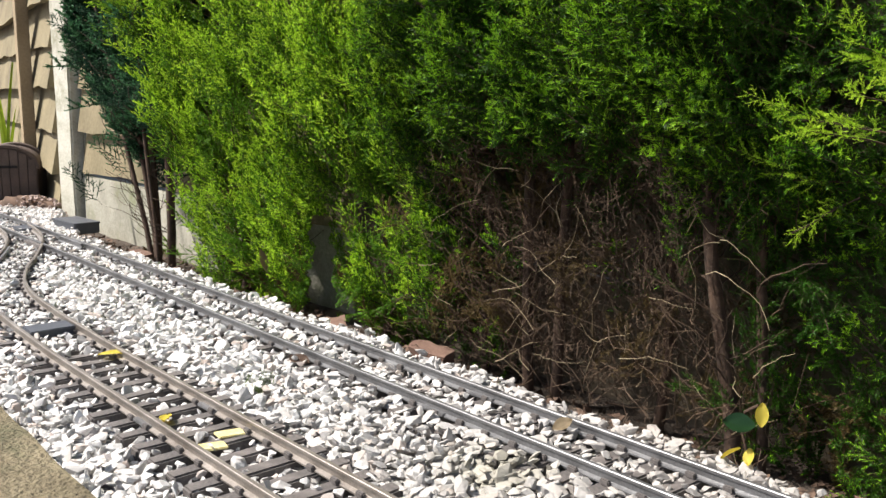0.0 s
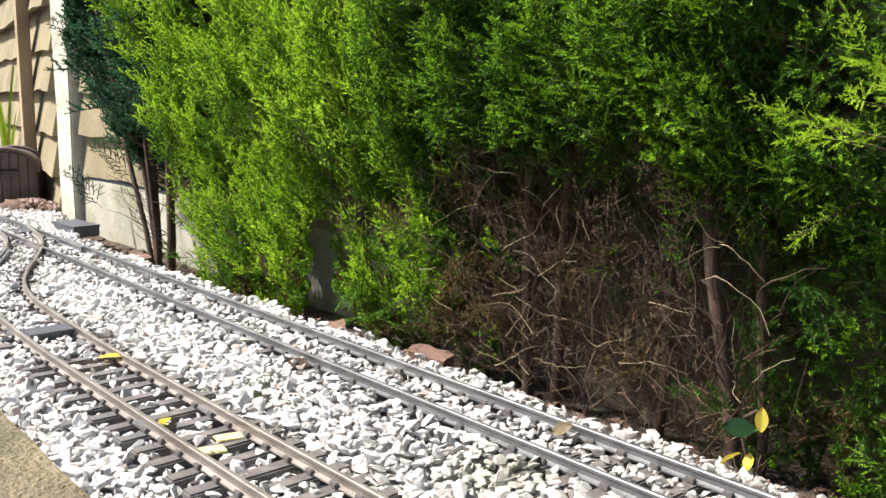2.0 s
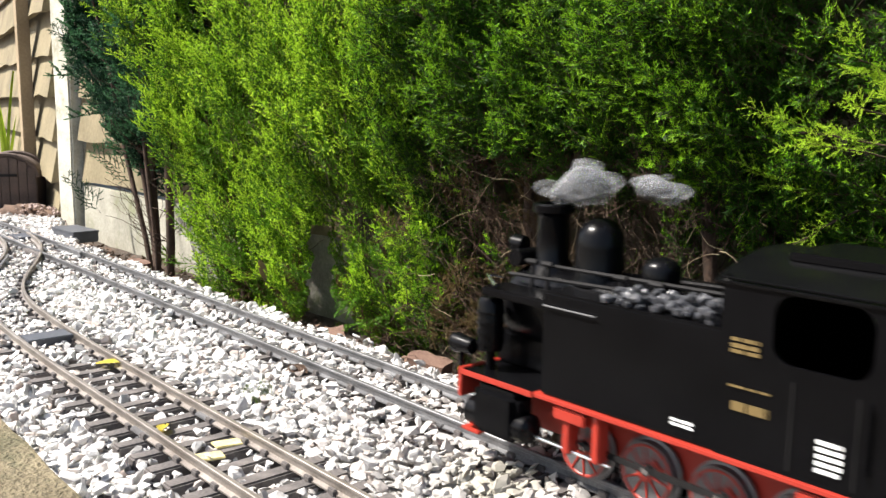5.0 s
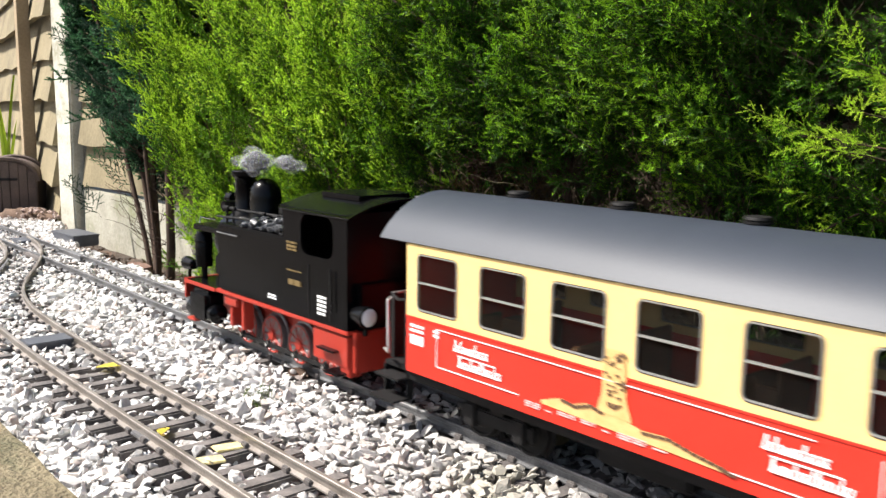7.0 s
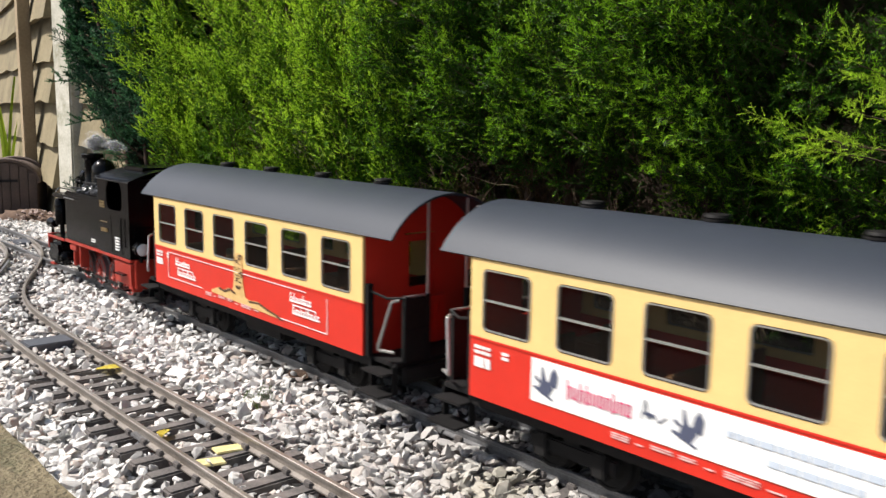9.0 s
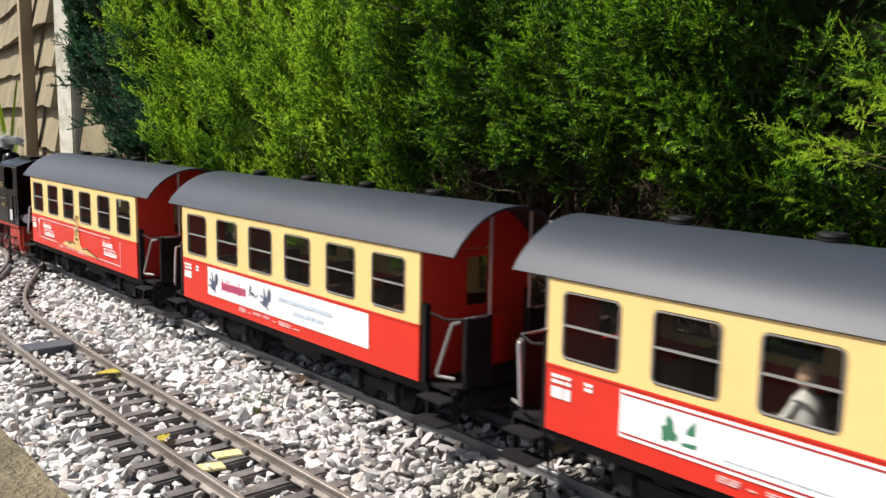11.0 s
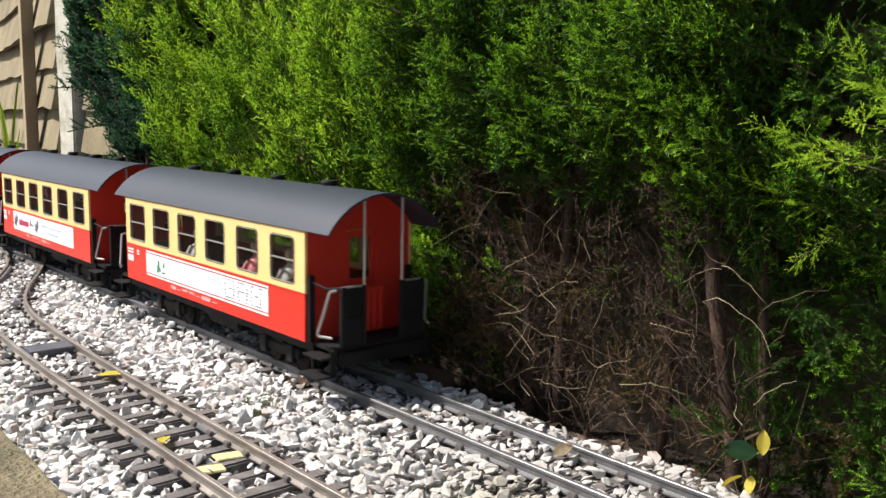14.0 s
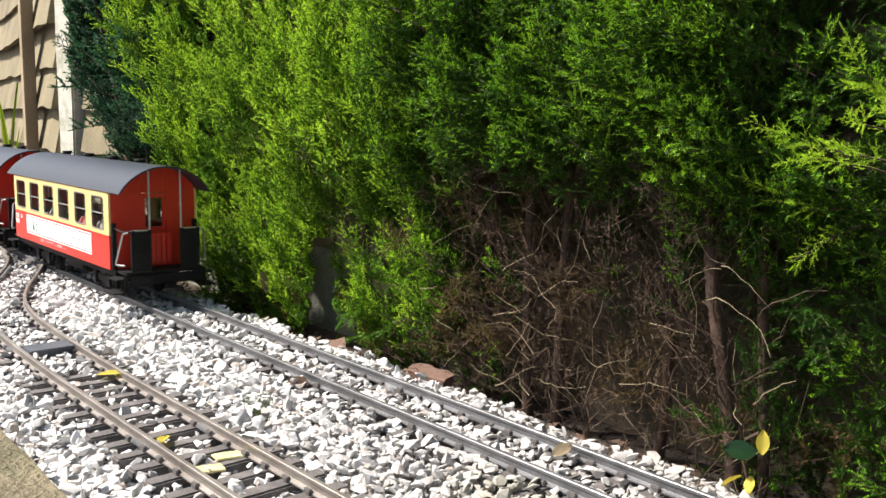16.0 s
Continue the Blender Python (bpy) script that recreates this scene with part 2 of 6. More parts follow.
def turned(bm, profile, axis_at, seg=24, along="Z"):
    """A lathe body: (radius, height) pairs turned about an axis."""
    rings = []
    for r, h in profile:
        ring = []
        for i in range(seg):
            a = 2 * math.pi * i / seg
            c, s = r * math.cos(a), r * math.sin(a)
            v = {"Z": (c, s, h), "X": (h, c, s), "Y": (c, h, s)}[along]
            ring.append(bm.verts.new(Vector(axis_at) + Vector(v)))
        rings.append(ring)
    for p, q in zip(rings, rings[1:]):
        for i in range(seg):
            bm.faces.new((p[i], p[(i + 1) % seg], q[(i + 1) % seg], q[i]))
    for ring in (rings[0], rings[-1]):
        bm.faces.new(ring)
    bmesh.ops.recalc_face_normals(bm, faces=bm.faces)
    return bm


def B():
    return bmesh.new()


def fast_mesh(name, verts, faces, mat, flat_shaded=False):
    """A mesh from arrays; all faces have the same number of corners."""
    verts, faces = np.asarray(verts, np.float32), np.asarray(faces, np.int32)
    me = bpy.data.meshes.new(name)
    k = faces.shape[1]
    me.vertices.add(len(verts))
    me.vertices.foreach_set("co", verts.ravel())
    me.loops.add(faces.size)
    me.loops.foreach_set("vertex_index", faces.ravel())
    me.polygons.add(len(faces))
    me.polygons.foreach_set("loop_start", np.arange(len(faces), dtype=np.int32) * k)
    if flat_shaded:
        me.polygons.foreach_set("use_smooth", np.zeros(len(faces), bool))
    me.update(calc_edges=True)
    me.validate()
    for m in mat if isinstance(mat, (list, tuple)) else (mat,):
        me.materials.append(m)
    return me


# ---- ground ----
rng = np.random.default_rng(7)


def ground_z(x, y):
    """Height of the soil: level under the gravel, falling a little towards the fence."""
    if y > 0.045:
        return -0.014 - 0.03 * min(1, (y - 0.045) / 0.1) + 0.004 * noise.noise((x * 25, y * 25, 1))
    if y < -0.29:
        return -0.05 + 0.01 * noise.noise((x * 6, y * 6, 0))
    return -0.020


def build_ground():
    bm = B()
    xs = [-60, -20, -6, -3] + list(np.arange(-2.2, 0.8, 0.03)) + [1.5, 4, 20, 60]
    ys = [-60, -20, -6, -2, -1, -0.5, -0.36, -0.29, -0.28, -0.1] + list(np.arange(0.03, 0.26, 0.015)) + [0.4, 1, 3, 10, 60]
    grid = [[bm.verts.new((x, y, ground_z(x, y))) for y in ys] for x in xs]
    for i in range(len(xs) - 1):
        for j in range(len(ys) - 1):
            bm.faces.new((grid[i][j], grid[i + 1][j], grid[i + 1][j + 1], grid[i][j + 1]))
    ob = part("ground", bm, M_SOIL)
    tagged(ob, "bare brown garden soil beside the gravel", "ground", kind="structure")
    return ob


def build_kerb():
    k = thing("kerb", "weathered brown concrete edging of the raised railway bed", "kerb", kind="structure")
    for i in range(9):
        x0 = -2.7 + i * 0.6
        bm = box(B(), x0 + 0.002, x0 + 0.598, -0.302, -0.247, -0.12, 0.000, 0.004)
        bmesh.ops.subdivide_edges(bm, edges=[e for e in bm.edges if e.calc_length() > 0.3], cuts=24)
        for v in bm.verts:
            v.co += Vector((0, noise.noise(v.co * 30) * 0.003, noise.noise(v.co * 22) * 0.003))
        part("kerb_stone", bm, M_KERB, k)
    return k


def stone_shapes(count):
    """Crushed stones: hulls of a few points, sharp-edged and unlike each other."""
    out = []
    for k in range(count):
        bm = B()
        p = rng.normal(size=(15, 3))
        p /= np.linalg.norm(p, axis=1)[:, None]
        p *= rng.uniform(0.78, 1.12, (15, 1)) * rng.uniform(0.8, 1.15, 3)
        for q in p:
            bm.verts.new(q.tolist())
        bmesh.ops.convex_hull(bm, input=bm.verts[:])
        loose = [v for v in bm.verts if not v.link_faces]
        bmesh.ops.delete(bm, geom=loose, context="VERTS")
        bmesh.ops.triangulate(bm, faces=bm.faces[:])
        bm.verts.index_update()
        out.append((np.array([v.co[:] for v in bm.verts]), np.array([[v.index for v in f.verts] for f in bm.faces])))
        bm.free()
    return out


def turns(n, tilt=1.0):
    """n random rotation matrices."""
    q = rng.normal(size=(n, 4))
    q[:, 1:3] *= tilt
    q /= np.linalg.norm(q, axis=1)[:, None]
    w, x, y, z = q.T
    return np.stack([np.stack([1 - 2 * (y * y + z * z), 2 * (x * y - z * w), 2 * (x * z + y * w)], -1),
                     np.stack([2 * (x * y + z * w), 1 - 2 * (x * x + z * z), 2 * (y * z - x * w)], -1),
                     np.stack([2 * (x * z - y * w), 2 * (y * z + x * w), 1 - 2 * (x * x + y * y)], -1)], 1)


# track centre lines: main line straight along x, siding joining it beyond the turnout
SIDING = ((-1.30, 0.0), (-1.16, -0.002), (-1.05, -0.014), (-0.95, -0.040), (-0.86, -0.074), (-0.78, -0.108), (-0.70, -0.135),
          (-0.62, -0.150), (-0.54, -0.156), (-0.40, -0.160), (-0.25, -0.1595), (-0.10, -0.1585), (0.02, -0.157), (0.5, -0.150))


def siding_y(x):
    xs, ys = [p[0] for p in SIDING], [p[1] for p in SIDING]
    # smooth through the points
    i = min(max(np.searchsorted(xs, x) - 1, 0), len(xs) - 2)

    def slope(k):
        a, b = max(k - 1, 0), min(k + 1, len(xs) - 1)
        return (ys[b] - ys[a]) / (xs[b] - xs[a])
    h = xs[i + 1] - xs[i]
    u = min(max((x - xs[i]) / h, 0), 1)
    return (ys[i] * (2 * u**3 - 3 * u**2 + 1) + ys[i + 1] * (3 * u**2 - 2 * u**3)
            + h * slope(i) * (u**3 - 2 * u**2 + u) + h * slope(i + 1) * (u**3 - u**2))


def build_gravel():
    bed = thing("gravel_bed", "bed of loose white and grey marble chippings round the rails", "gravel", kind="structure")
    bm = B()
    xs, ys = np.arange(-2.8, 2.8, 0.02), np.arange(-0.2465, 0.055, 0.015)
    g = [[bm.verts.new((x, y, -0.0165 + 0.002 * noise.noise((x * 30, y * 30, 3)) - (0.012 if j == len(ys) - 1 else 0))) for j, y in enumerate(ys)] for x in xs]
    for i in range(len(xs) - 1):
        for j in range(len(ys) - 1):
            bm.faces.new((g[i][j], g[i + 1][j], g[i + 1][j + 1], g[i][j + 1]))
    part("grit", bm, M_GRIT, bed, "grey grit between the stones")
    shapes = stone_shapes(24)
    # positions: dense, jittered grid in two layers
    P = []
    for layer, (step, z) in enumerate(((0.0062, -0.0140), (0.0070, -0.0108))):
        gx, gy = np.meshgrid(np.arange(-1.80, 0.34, step), np.arange(-0.244, 0.21, step))
        p = np.stack([gx.ravel(), gy.ravel(), np.full(gx.size, z)], 1)
        p[:, :2] += rng.uniform(-0.5, 0.5, (len(p), 2)) * step * 1.1
        p[:, 2] += rng.normal(size=len(p)) * 0.0016
        P.append(p)
    P = np.concatenate(P)
    size = np.minimum(rng.lognormal(math.log(0.0035), 0.30, len(P)), 0.0054)
    # keep clear of the rails and of most sleeper tops
    sy = np.array([siding_y(x) for x in np.linspace(-1.3, 0.5, 200)])
    cs = np.interp(P[:, 0], np.linspace(-1.3, 0.5, 200), sy)
    d_main, d_sid = P[:, 1], P[:, 1] - cs
    on_sleeper_m = (np.abs(d_main) < 0.046) & (np.abs(((P[:, 0] + 0.012) / 0.024) % 1 - 0.5) < 0.27)
    on_sleeper_s = (np.abs(d_sid) < 0.046) & (np.abs(((P[:, 0] + 0.012) / 0.024) % 1 - 0.5) < 0.30)
    near_rail = (np.abs(np.abs(d_main) - 0.0225) < 0.0062) | (np.abs(np.abs(d_sid) - 0.0225) < 0.0062)
    high = P[:, 2] > -0.0135
    u = rng.random(len(P))
    far = P[:, 0] < -0.36 + 0.06 * np.sin(P[:, 0] * 40)
    drop = (near_rail & high) | (on_sleeper_s & high & (u < np.where(far, 0.25, np.where(d_sid < -0.03, 0.6, 0.84)))) | (on_sleeper_m & high & (u < np.where(d_main < -0.02, 0.45, 0.12))) | ((np.abs(d_sid) < 0.046) & high & (u < 0.12))
    # the shoulder beside the siding lies lower, the stones between the tracks a little higher
    P[:, 2] += np.where((d_sid < -0.03), -0.0012, 0) + np.where((d_sid > 0.05) & (d_main < -0.05), 0.0025, 0) + np.where(d_main > 0.04, 0.001, 0) + np.where(((np.abs(d_main) < 0.046) | ((np.abs(d_sid) < 0.046) & far)) & high, 0.0030, 0)
    # beds of the tracks: small stones only
    inside = (np.abs(d_main) < 0.03) | (np.abs(d_sid) < 0.03)
    size[inside] *= 0.9
    P, size = P[~drop], size[~drop]
    keep = (P[:, 1] < 0.060 + 0.006 * np.sin(P[:, 0] * 37) + 0.05 * np.clip((-1.02 - P[:, 0]) * 8, 0, 1) + 0.02 * np.clip((-1.24 - P[:, 0]) * 10, 0, 1))
    P, size = P[keep], size[keep]
    near = (P[:, 0] > -0.14) & (P[:, 0] < 0.03) & (P[:, 1] > -0.125) & (P[:, 1] < -0.055) & (P[:, 2] > -0.013)
    near &= np.cumsum(near) <= 290
    R = turns(len(P), 0.28)
    S = rng.uniform(0.75, 1.25, (len(P), 3)) * np.array([1.32, 1.08, 0.56])
    V, F, off = [], [], 0
    kind = rng.integers(0, len(shapes), len(P))
    for k, (v, faces) in enumerate(shapes):
        pick = np.where((kind == k) & ~near)[0]
        w = np.einsum("nij,nvj->nvi", R[pick], v[None] * (S[pick] * size[pick, None])[:, None, :])
        # long axis lies down
        w = w + P[pick][:, None, :]
        V.append(w.reshape(-1, 3))
        F.append((faces[None] + (np.arange(len(pick)) * len(v))[:, None, None] + off).reshape(-1, 3))
        off += len(pick) * len(v)
    ob = new("chippings", fast_mesh("chippings", np.concatenate(V), np.concatenate(F), M_STONE, True))
    ob.parent = bed
    tagged(ob, "crushed white marble stones", kind="stuff")
    meshes = [fast_mesh("stone", v, faces, M_STONE_SINGLE, True) for v, faces in shapes]
    for i in np.where(near)[0]:
        s = new("stone", meshes[kind[i]])
        s.parent = bed
        m = Matrix(R[i].tolist()).to_4x4() @ Matrix.Diagonal((*(S[i] * size[i]).tolist(), 1))
        s.matrix_basis = Matrix.Translation(P[i].tolist()) @ m
    return bed


def single_stone_mat():
    m = M_STONE.copy()
    m.name = "white_chipping_single"
    nt = m.node_tree
    geo = next(n for n in nt.nodes if n.type == "NEW_GEOMETRY" and n.outputs["Random Per Island"].links)
    info = nt.nodes.new("ShaderNodeObjectInfo")
    for l in list(nt.links):
        if l.from_node == geo:
            to = l.to_socket
            nt.links.remove(l)
            nt.links.new(info.outputs["Random"], to)
    # stones carry their own coordinates: bring the grain to the same size
    for n in nt.nodes:
        if n.type == "TEX_NOISE":
            n.inputs["Scale"].default_value = {260.0: 2.0, 45.0: 0.1, 700.0: 5.0}.get(round(n.inputs["Scale"].default_value, 1), 2.0)
        if n.type == "BUMP":
            n.inputs["Distance"].default_value, n.inputs["Strength"].default_value = 0.06, 0.35
    return m


M_STONE_SINGLE = single_stone_mat()

# ---- track ----
RAIL_PROFILE = ((-0.0035, -0.0082), (0.0035, -0.0082), (0.0035, -0.0072), (0.0008, -0.0062), (0.0008, -0.0028), (0.0016, -0.0022),
                (0.0016, -0.0004), (0.0012, 0.0), (-0.0012, 0.0), (-0.0016, -0.0004), (-0.0016, -0.0022), (-0.0008, -0.0028), (-0.0008, -0.0062), (-0.0035, -0.0072))


def sweep_rail(points):
    bm = B()
    rings = []
    for i, (x, y) in enumerate(points):
        a, b = points[max(i - 1, 0)], points[min(i + 1, len(points) - 1)]
        t = Vector((b[0] - a[0], b[1] - a[1], 0)).normalized()
        n = Vector((-t.y, t.x, 0))
        rings.append([bm.verts.new(Vector((x, y, 0)) + n * u + Vector((0, 0, w))) for u, w in RAIL_PROFILE])
    for p, q in zip(rings, rings[1:]):
        for i in range(len(p)):
            bm.faces.new((p[i], q[i], q[(i + 1) % len(p)], p[(i + 1) % len(p)]))
    bm.faces.new(rings[0])
    bm.faces.new(rings[-1])
    bmesh.ops.recalc_face_normals(bm, faces=bm.faces)
    return bm


def offset_line(centre, d):
    out = []
    for i, (x, y) in enumerate(centre):
        a, b = centre[max(i - 1, 0)], centre[min(i + 1, len(centre) - 1)]
        t = Vector((b[0] - a[0], b[1] - a[1])).normalized()
        out.append((x - t.y * d, y + t.x * d))
    return out


def sleeper_mesh(length=0.089):
    bm = B()
    box(bm, -0.0055, 0.0055, -length / 2, length / 2, -0.021, -0.0085, 0.0012)
    # rail chairs: a small clip on each side of each rail
    for s in (-1, 1):
        for o in (-0.0036, 0.0036):
            y = s * 0.0225 + o
            box(bm, -0.0032, 0.0032, y - 0.0014, y + 0.0014, -0.0086, -0.0048, 0.0006)
    return smooth(mesh_of("sleeper", bm, M_SLEEPER))


SLEEPER = sleeper_mesh()


def build_track(name, label, centre, mat, x0, x1):
    tr = thing(name, label, "railway track", "model railway tracks", "structure")
    for d, lab in ((-0.0225, ""), (0.0225, "")):
        part("rail", sweep_rail(offset_line(centre, d)), mat, tr, lab)
    n = int(math.floor((x1 - x0) / 0.024))
    for i in range(n + 1):
        x = math.ceil(x0 / 0.024) * 0.024 + i * 0.024
        xs = [p[0] for p in centre]
        y = float(np.interp(x, xs, [p[1] for p in centre]))
        y2 = float(np.interp(x + 0.01, xs, [p[1] for p in centre]))
        s = new("sleeper", SLEEPER)
        s.parent = tr
        s.matrix_basis = pose(x, y, random.uniform(-0.0006, 0.0003), random.uniform(-0.8, 0.8), random.uniform(-2, 2), math.degrees(math.atan2(y2 - y, 0.01)) + random.uniform(-1.2, 1.2))
    # fishplates where rail lengths meet
    for x in np.arange(x0 + 0.2, x1, 0.3):
        y = float(np.interp(x, [p[0] for p in centre], [p[1] for p in centre]))
        y2 = float(np.interp(x + 0.01, [p[0] for p in centre], [p[1] for p in centre]))
        a = math.atan2(y2 - y, 0.01)
        for s in (-1, 1):
            bm = box(B(), -0.012, 0.012, s * 0.0225 - 0.0042, s * 0.0225 + 0.0042, -0.0084, -0.0058, 0.0006)
            bm.transform(pose(x, y, 0, 0, 0, math.degrees(a)))
            part("fishplate", bm, M_RAIL_DARK, tr)
    return tr


def build_tracks():
    main = [(x, 0.0) for x in np.arange(-2.75, 2.76, 0.05)]
    build_track("main_track", "straight main track with dull metal rails half buried in white chippings", main, M_RAIL_DARK, -2.7, 2.7)
    sid = [(x, siding_y(x)) for x in np.arange(-1.14, 0.49, 0.015)]
    build_track("siding_track", "siding with rusty brown rails on exposed dark sleepers", sid, M_RAIL, -1.0, 0.47)
    # turnout blades, frog and check rails on the main line
    t = thing("turnout", "turnout where the siding leaves the main track", "turnout", kind="structure")
    part("check_rail", sweep_rail([(-0.98, 0.0165), (-0.97, 0.0178), (-0.90, 0.0178), (-0.89, 0.0165)]), M_RAIL_DARK, t)
    part("check_rail", sweep_rail([(x, siding_y(x) - 0.0178) for x in np.arange(-0.93, -0.83, 0.02)]), M_RAIL_DARK, t)
    part("frog", box(B(), -0.99, -0.915, -0.030, -0.018, -0.008, -0.0025, 0.001), M_SLEEPER, t)
    part("sole_plate", box(B(), -1.12, -0.90, -0.065, 0.046, -0.02, -0.0095, 0.001), M_SLEEPER, t)


build_ground()
build_kerb()
build_tracks()
build_gravel()


def small_box(name, label, cat, x, y, z, lx, ly, lz, rz, mat, lid=True):
    t = thing(name, label, cat, at=pose(x, y, z, 0, 0, rz))
    part("case", box(B(), -lx / 2, lx / 2, -ly / 2, ly / 2, 0, lz, 0.0015), mat, t)
    if lid:
        part("cover", box(B(), -lx / 2 - 0.001, lx / 2 + 0.001, -ly / 2 - 0.001, ly / 2 + 0.001, lz - 0.002, lz + 0.0012, 0.0008), mat, t)
    return t


small_box("point_motor", "dark grey plastic point motor box beside the turnout", "point motor", -1.118, 0.086, -0.016, 0.085, 0.04, 0.017, 4, M_BOX)
small_box("point_lever_plate", "small dark plate between the turnout rails", "plate", -1.13, 0.012, -0.012, 0.05, 0.03, 0.008, 0, M_BOX, False)
small_box("track_magnet", "dark grey plastic contact block between the siding rails", "track contact", -0.468, -0.158, -0.014, 0.024, 0.036, 0.0115, 0, M_BOX)

# ---- fence ----

def rough_slab(x0, x1, y0, y1, z0, z1, cut, amp, freq):
    bm = box(B(), x0, x1, y0, y1, z0, z1, 0.003)
    bmesh.ops.subdivide_edges(bm, edges=[e for e in bm.edges if e.calc_length() > cut * 2], cuts=10, use_grid_fill=True)
    for v in bm.verts:
        v.co += Vector((noise.noise(v.co * freq), noise.noise(v.co * freq + Vector((9, 0, 0))), 0)) * amp
    return bm


def build_post():
    t = thing("fence_post", "pale concrete fence post with peeling white paint and green algae", "fence post", at=pose(-1.363, 0.179, -0.05, 0, 0, 10))
    part("shaft", rough_slab(-0.026, 0.026, -0.026, 0.026, -0.1, 0.75, 0.05, 0.0016, 40), M_PALE, t)
    part("rebate", rough_slab(0.0255, 0.030, -0.004, 0.022, -0.1, 0.75, 0.05, 0.0012, 40), M_CONCRETE, t, "mossy grey concrete rib of the post")
    return t


def waney_board(length, height, seed, knots=60):
    """A sawn board with a wavy bark edge below, thicker at its foot."""
    bm = B()
    top, bot = [], []
    for i in range(knots + 1):
        x = length * i / knots
        w = 0.012 * noise.noise((x * 2.2 + seed * 3.1, seed, 0)) + 0.005 * noise.noise((x * 9, seed, 5))
        row = [bm.verts.new((x, 0.0, height)), bm.verts.new((x, -0.015, w)), bm.verts.new((x, -0.001, w + 0.002)), bm.verts.new((x, 0.004, height))]
        top.append(row)
    for p, q in zip(top, top[1:]):
        for k in range(4):
            bm.faces.new((p[k], q[k], q[(k + 1) % 4], p[(k + 1) % 4]))
    bm.faces.new(top[0])
    bm.faces.new(top[-1])
    bmesh.ops.recalc_face_normals(bm, faces=bm.faces)
    return bm


def build_panel(name, at, length, boards, z0, label):
    t = thing(name, label, "fence", at=at)
    for i in range(boards):
        bm = waney_board(length, 0.094, i + len(name))
        bm.transform(Matrix.Translation((0, -0.004 * (i % 2), z0 + i * 0.077)) @ pose(0, 0, 0, -3, 0, random.uniform(-0.15, 0.15)))
        part("board", bm, M_FENCE, t)
    for x in (0.33, length - 0.205):
        part("batten", box(B(), x - 0.02, x + 0.02, -0.040, -0.017, z0 - 0.02, z0 + boards * 0.078, 0.002), M_BATTEN, t)
    return t


build_post()
build_panel("timber_fence", pose(-1.395 - 1.5 * math.cos(radians(9)), 0.1593 + 1.5 * math.sin(radians(9)), 0, 0, 0, -9), 1.5, 9, -0.022, "waney-edge timber fence panel, weathered tan boards with a batten")


def build_wall():
    w = thing("fence_wall", "grey concrete gravel boards under timber fencing behind the hedge", "fence", kind="structure")
    for i in range(3):
        x0 = -1.328 + i * 0.865
        # first board pale grey, the others in a darker brown tone
        part("gravel_board", rough_slab(x0 + 0.003, x0 + 0.862, 0.172, 0.197, -0.15, 0.055, 0.1, 0.002, 15), M_CONCRETE_BROWN if i else M_CONCRETE, w, "dark brown concrete board" if i else "")
        for k in range(8):
            bm = waney_board(0.859, 0.094, k * 7 + i)
            bm.transform(Matrix.Translation((x0 + 0.003, 0.186 - 0.004 * (k % 2), 0.057 + k * 0.077)))
            part("board", bm, M_FENCE_SHADED if i else M_FENCE, w)
    return w


build_wall()


def build_hut():
    t = thing("tunnel_portal", "dark brown arched wooden tunnel mouth with a rounded roof", "tunnel portal", at=pose(-1.555, 0.112, -0.05, 0, 0, 62))
    H, D = 0.057, 0.04
    bm = B()
    prof = [(-H, 0)] + [(-H * math.cos(a), 0.105 + 0.043 * math.sin(a)) for a in np.linspace(0, math.pi, 19)] + [(H, 0)]
    f = [bm.verts.new((x, -D, z)) for x, z in prof]
    b = [bm.verts.new((x, D, z)) for x, z in prof]
    for i in range(len(prof) - 1):
        bm.faces.new((f[i], f[i + 1], b[i + 1], b[i]))
    bm.faces.new(f)
    bm.faces.new(b)
    bmesh.ops.recalc_face_normals(bm, faces=bm.faces)
    part("body", bm, M_TUNNEL, t)
    for y in (-D, D):
        bm = B()
        rim = [(x * 1.04, z * 1.015) for x, z in prof[1:-1]]
        for (x0, z0), (x1, z1) in zip(rim, rim[1:]):
            rod(bm, (x0, y, z0), (x1, y, z1), 0.0045, seg=6)
        part("roof_rim", bm, M_TUNNEL, t)
    for k in range(7):
        x = -0.048 + k * 0.016
        part("plank", box(B(), x - 0.0076, x + 0.0076, -D - 0.0035, -D + 0.001, 0.003, 0.103 + 0.041 * math.sqrt(max(0, 1 - (x / H) ** 2)), 0.0008), M_TUNNEL, t)
    part("slot", box(B(), -0.022, 0.022, -D - 0.0050, -D - 0.003, 0.108, 0.113, 0.0005), M_BLACKDULL, t)
    return t


build_hut()


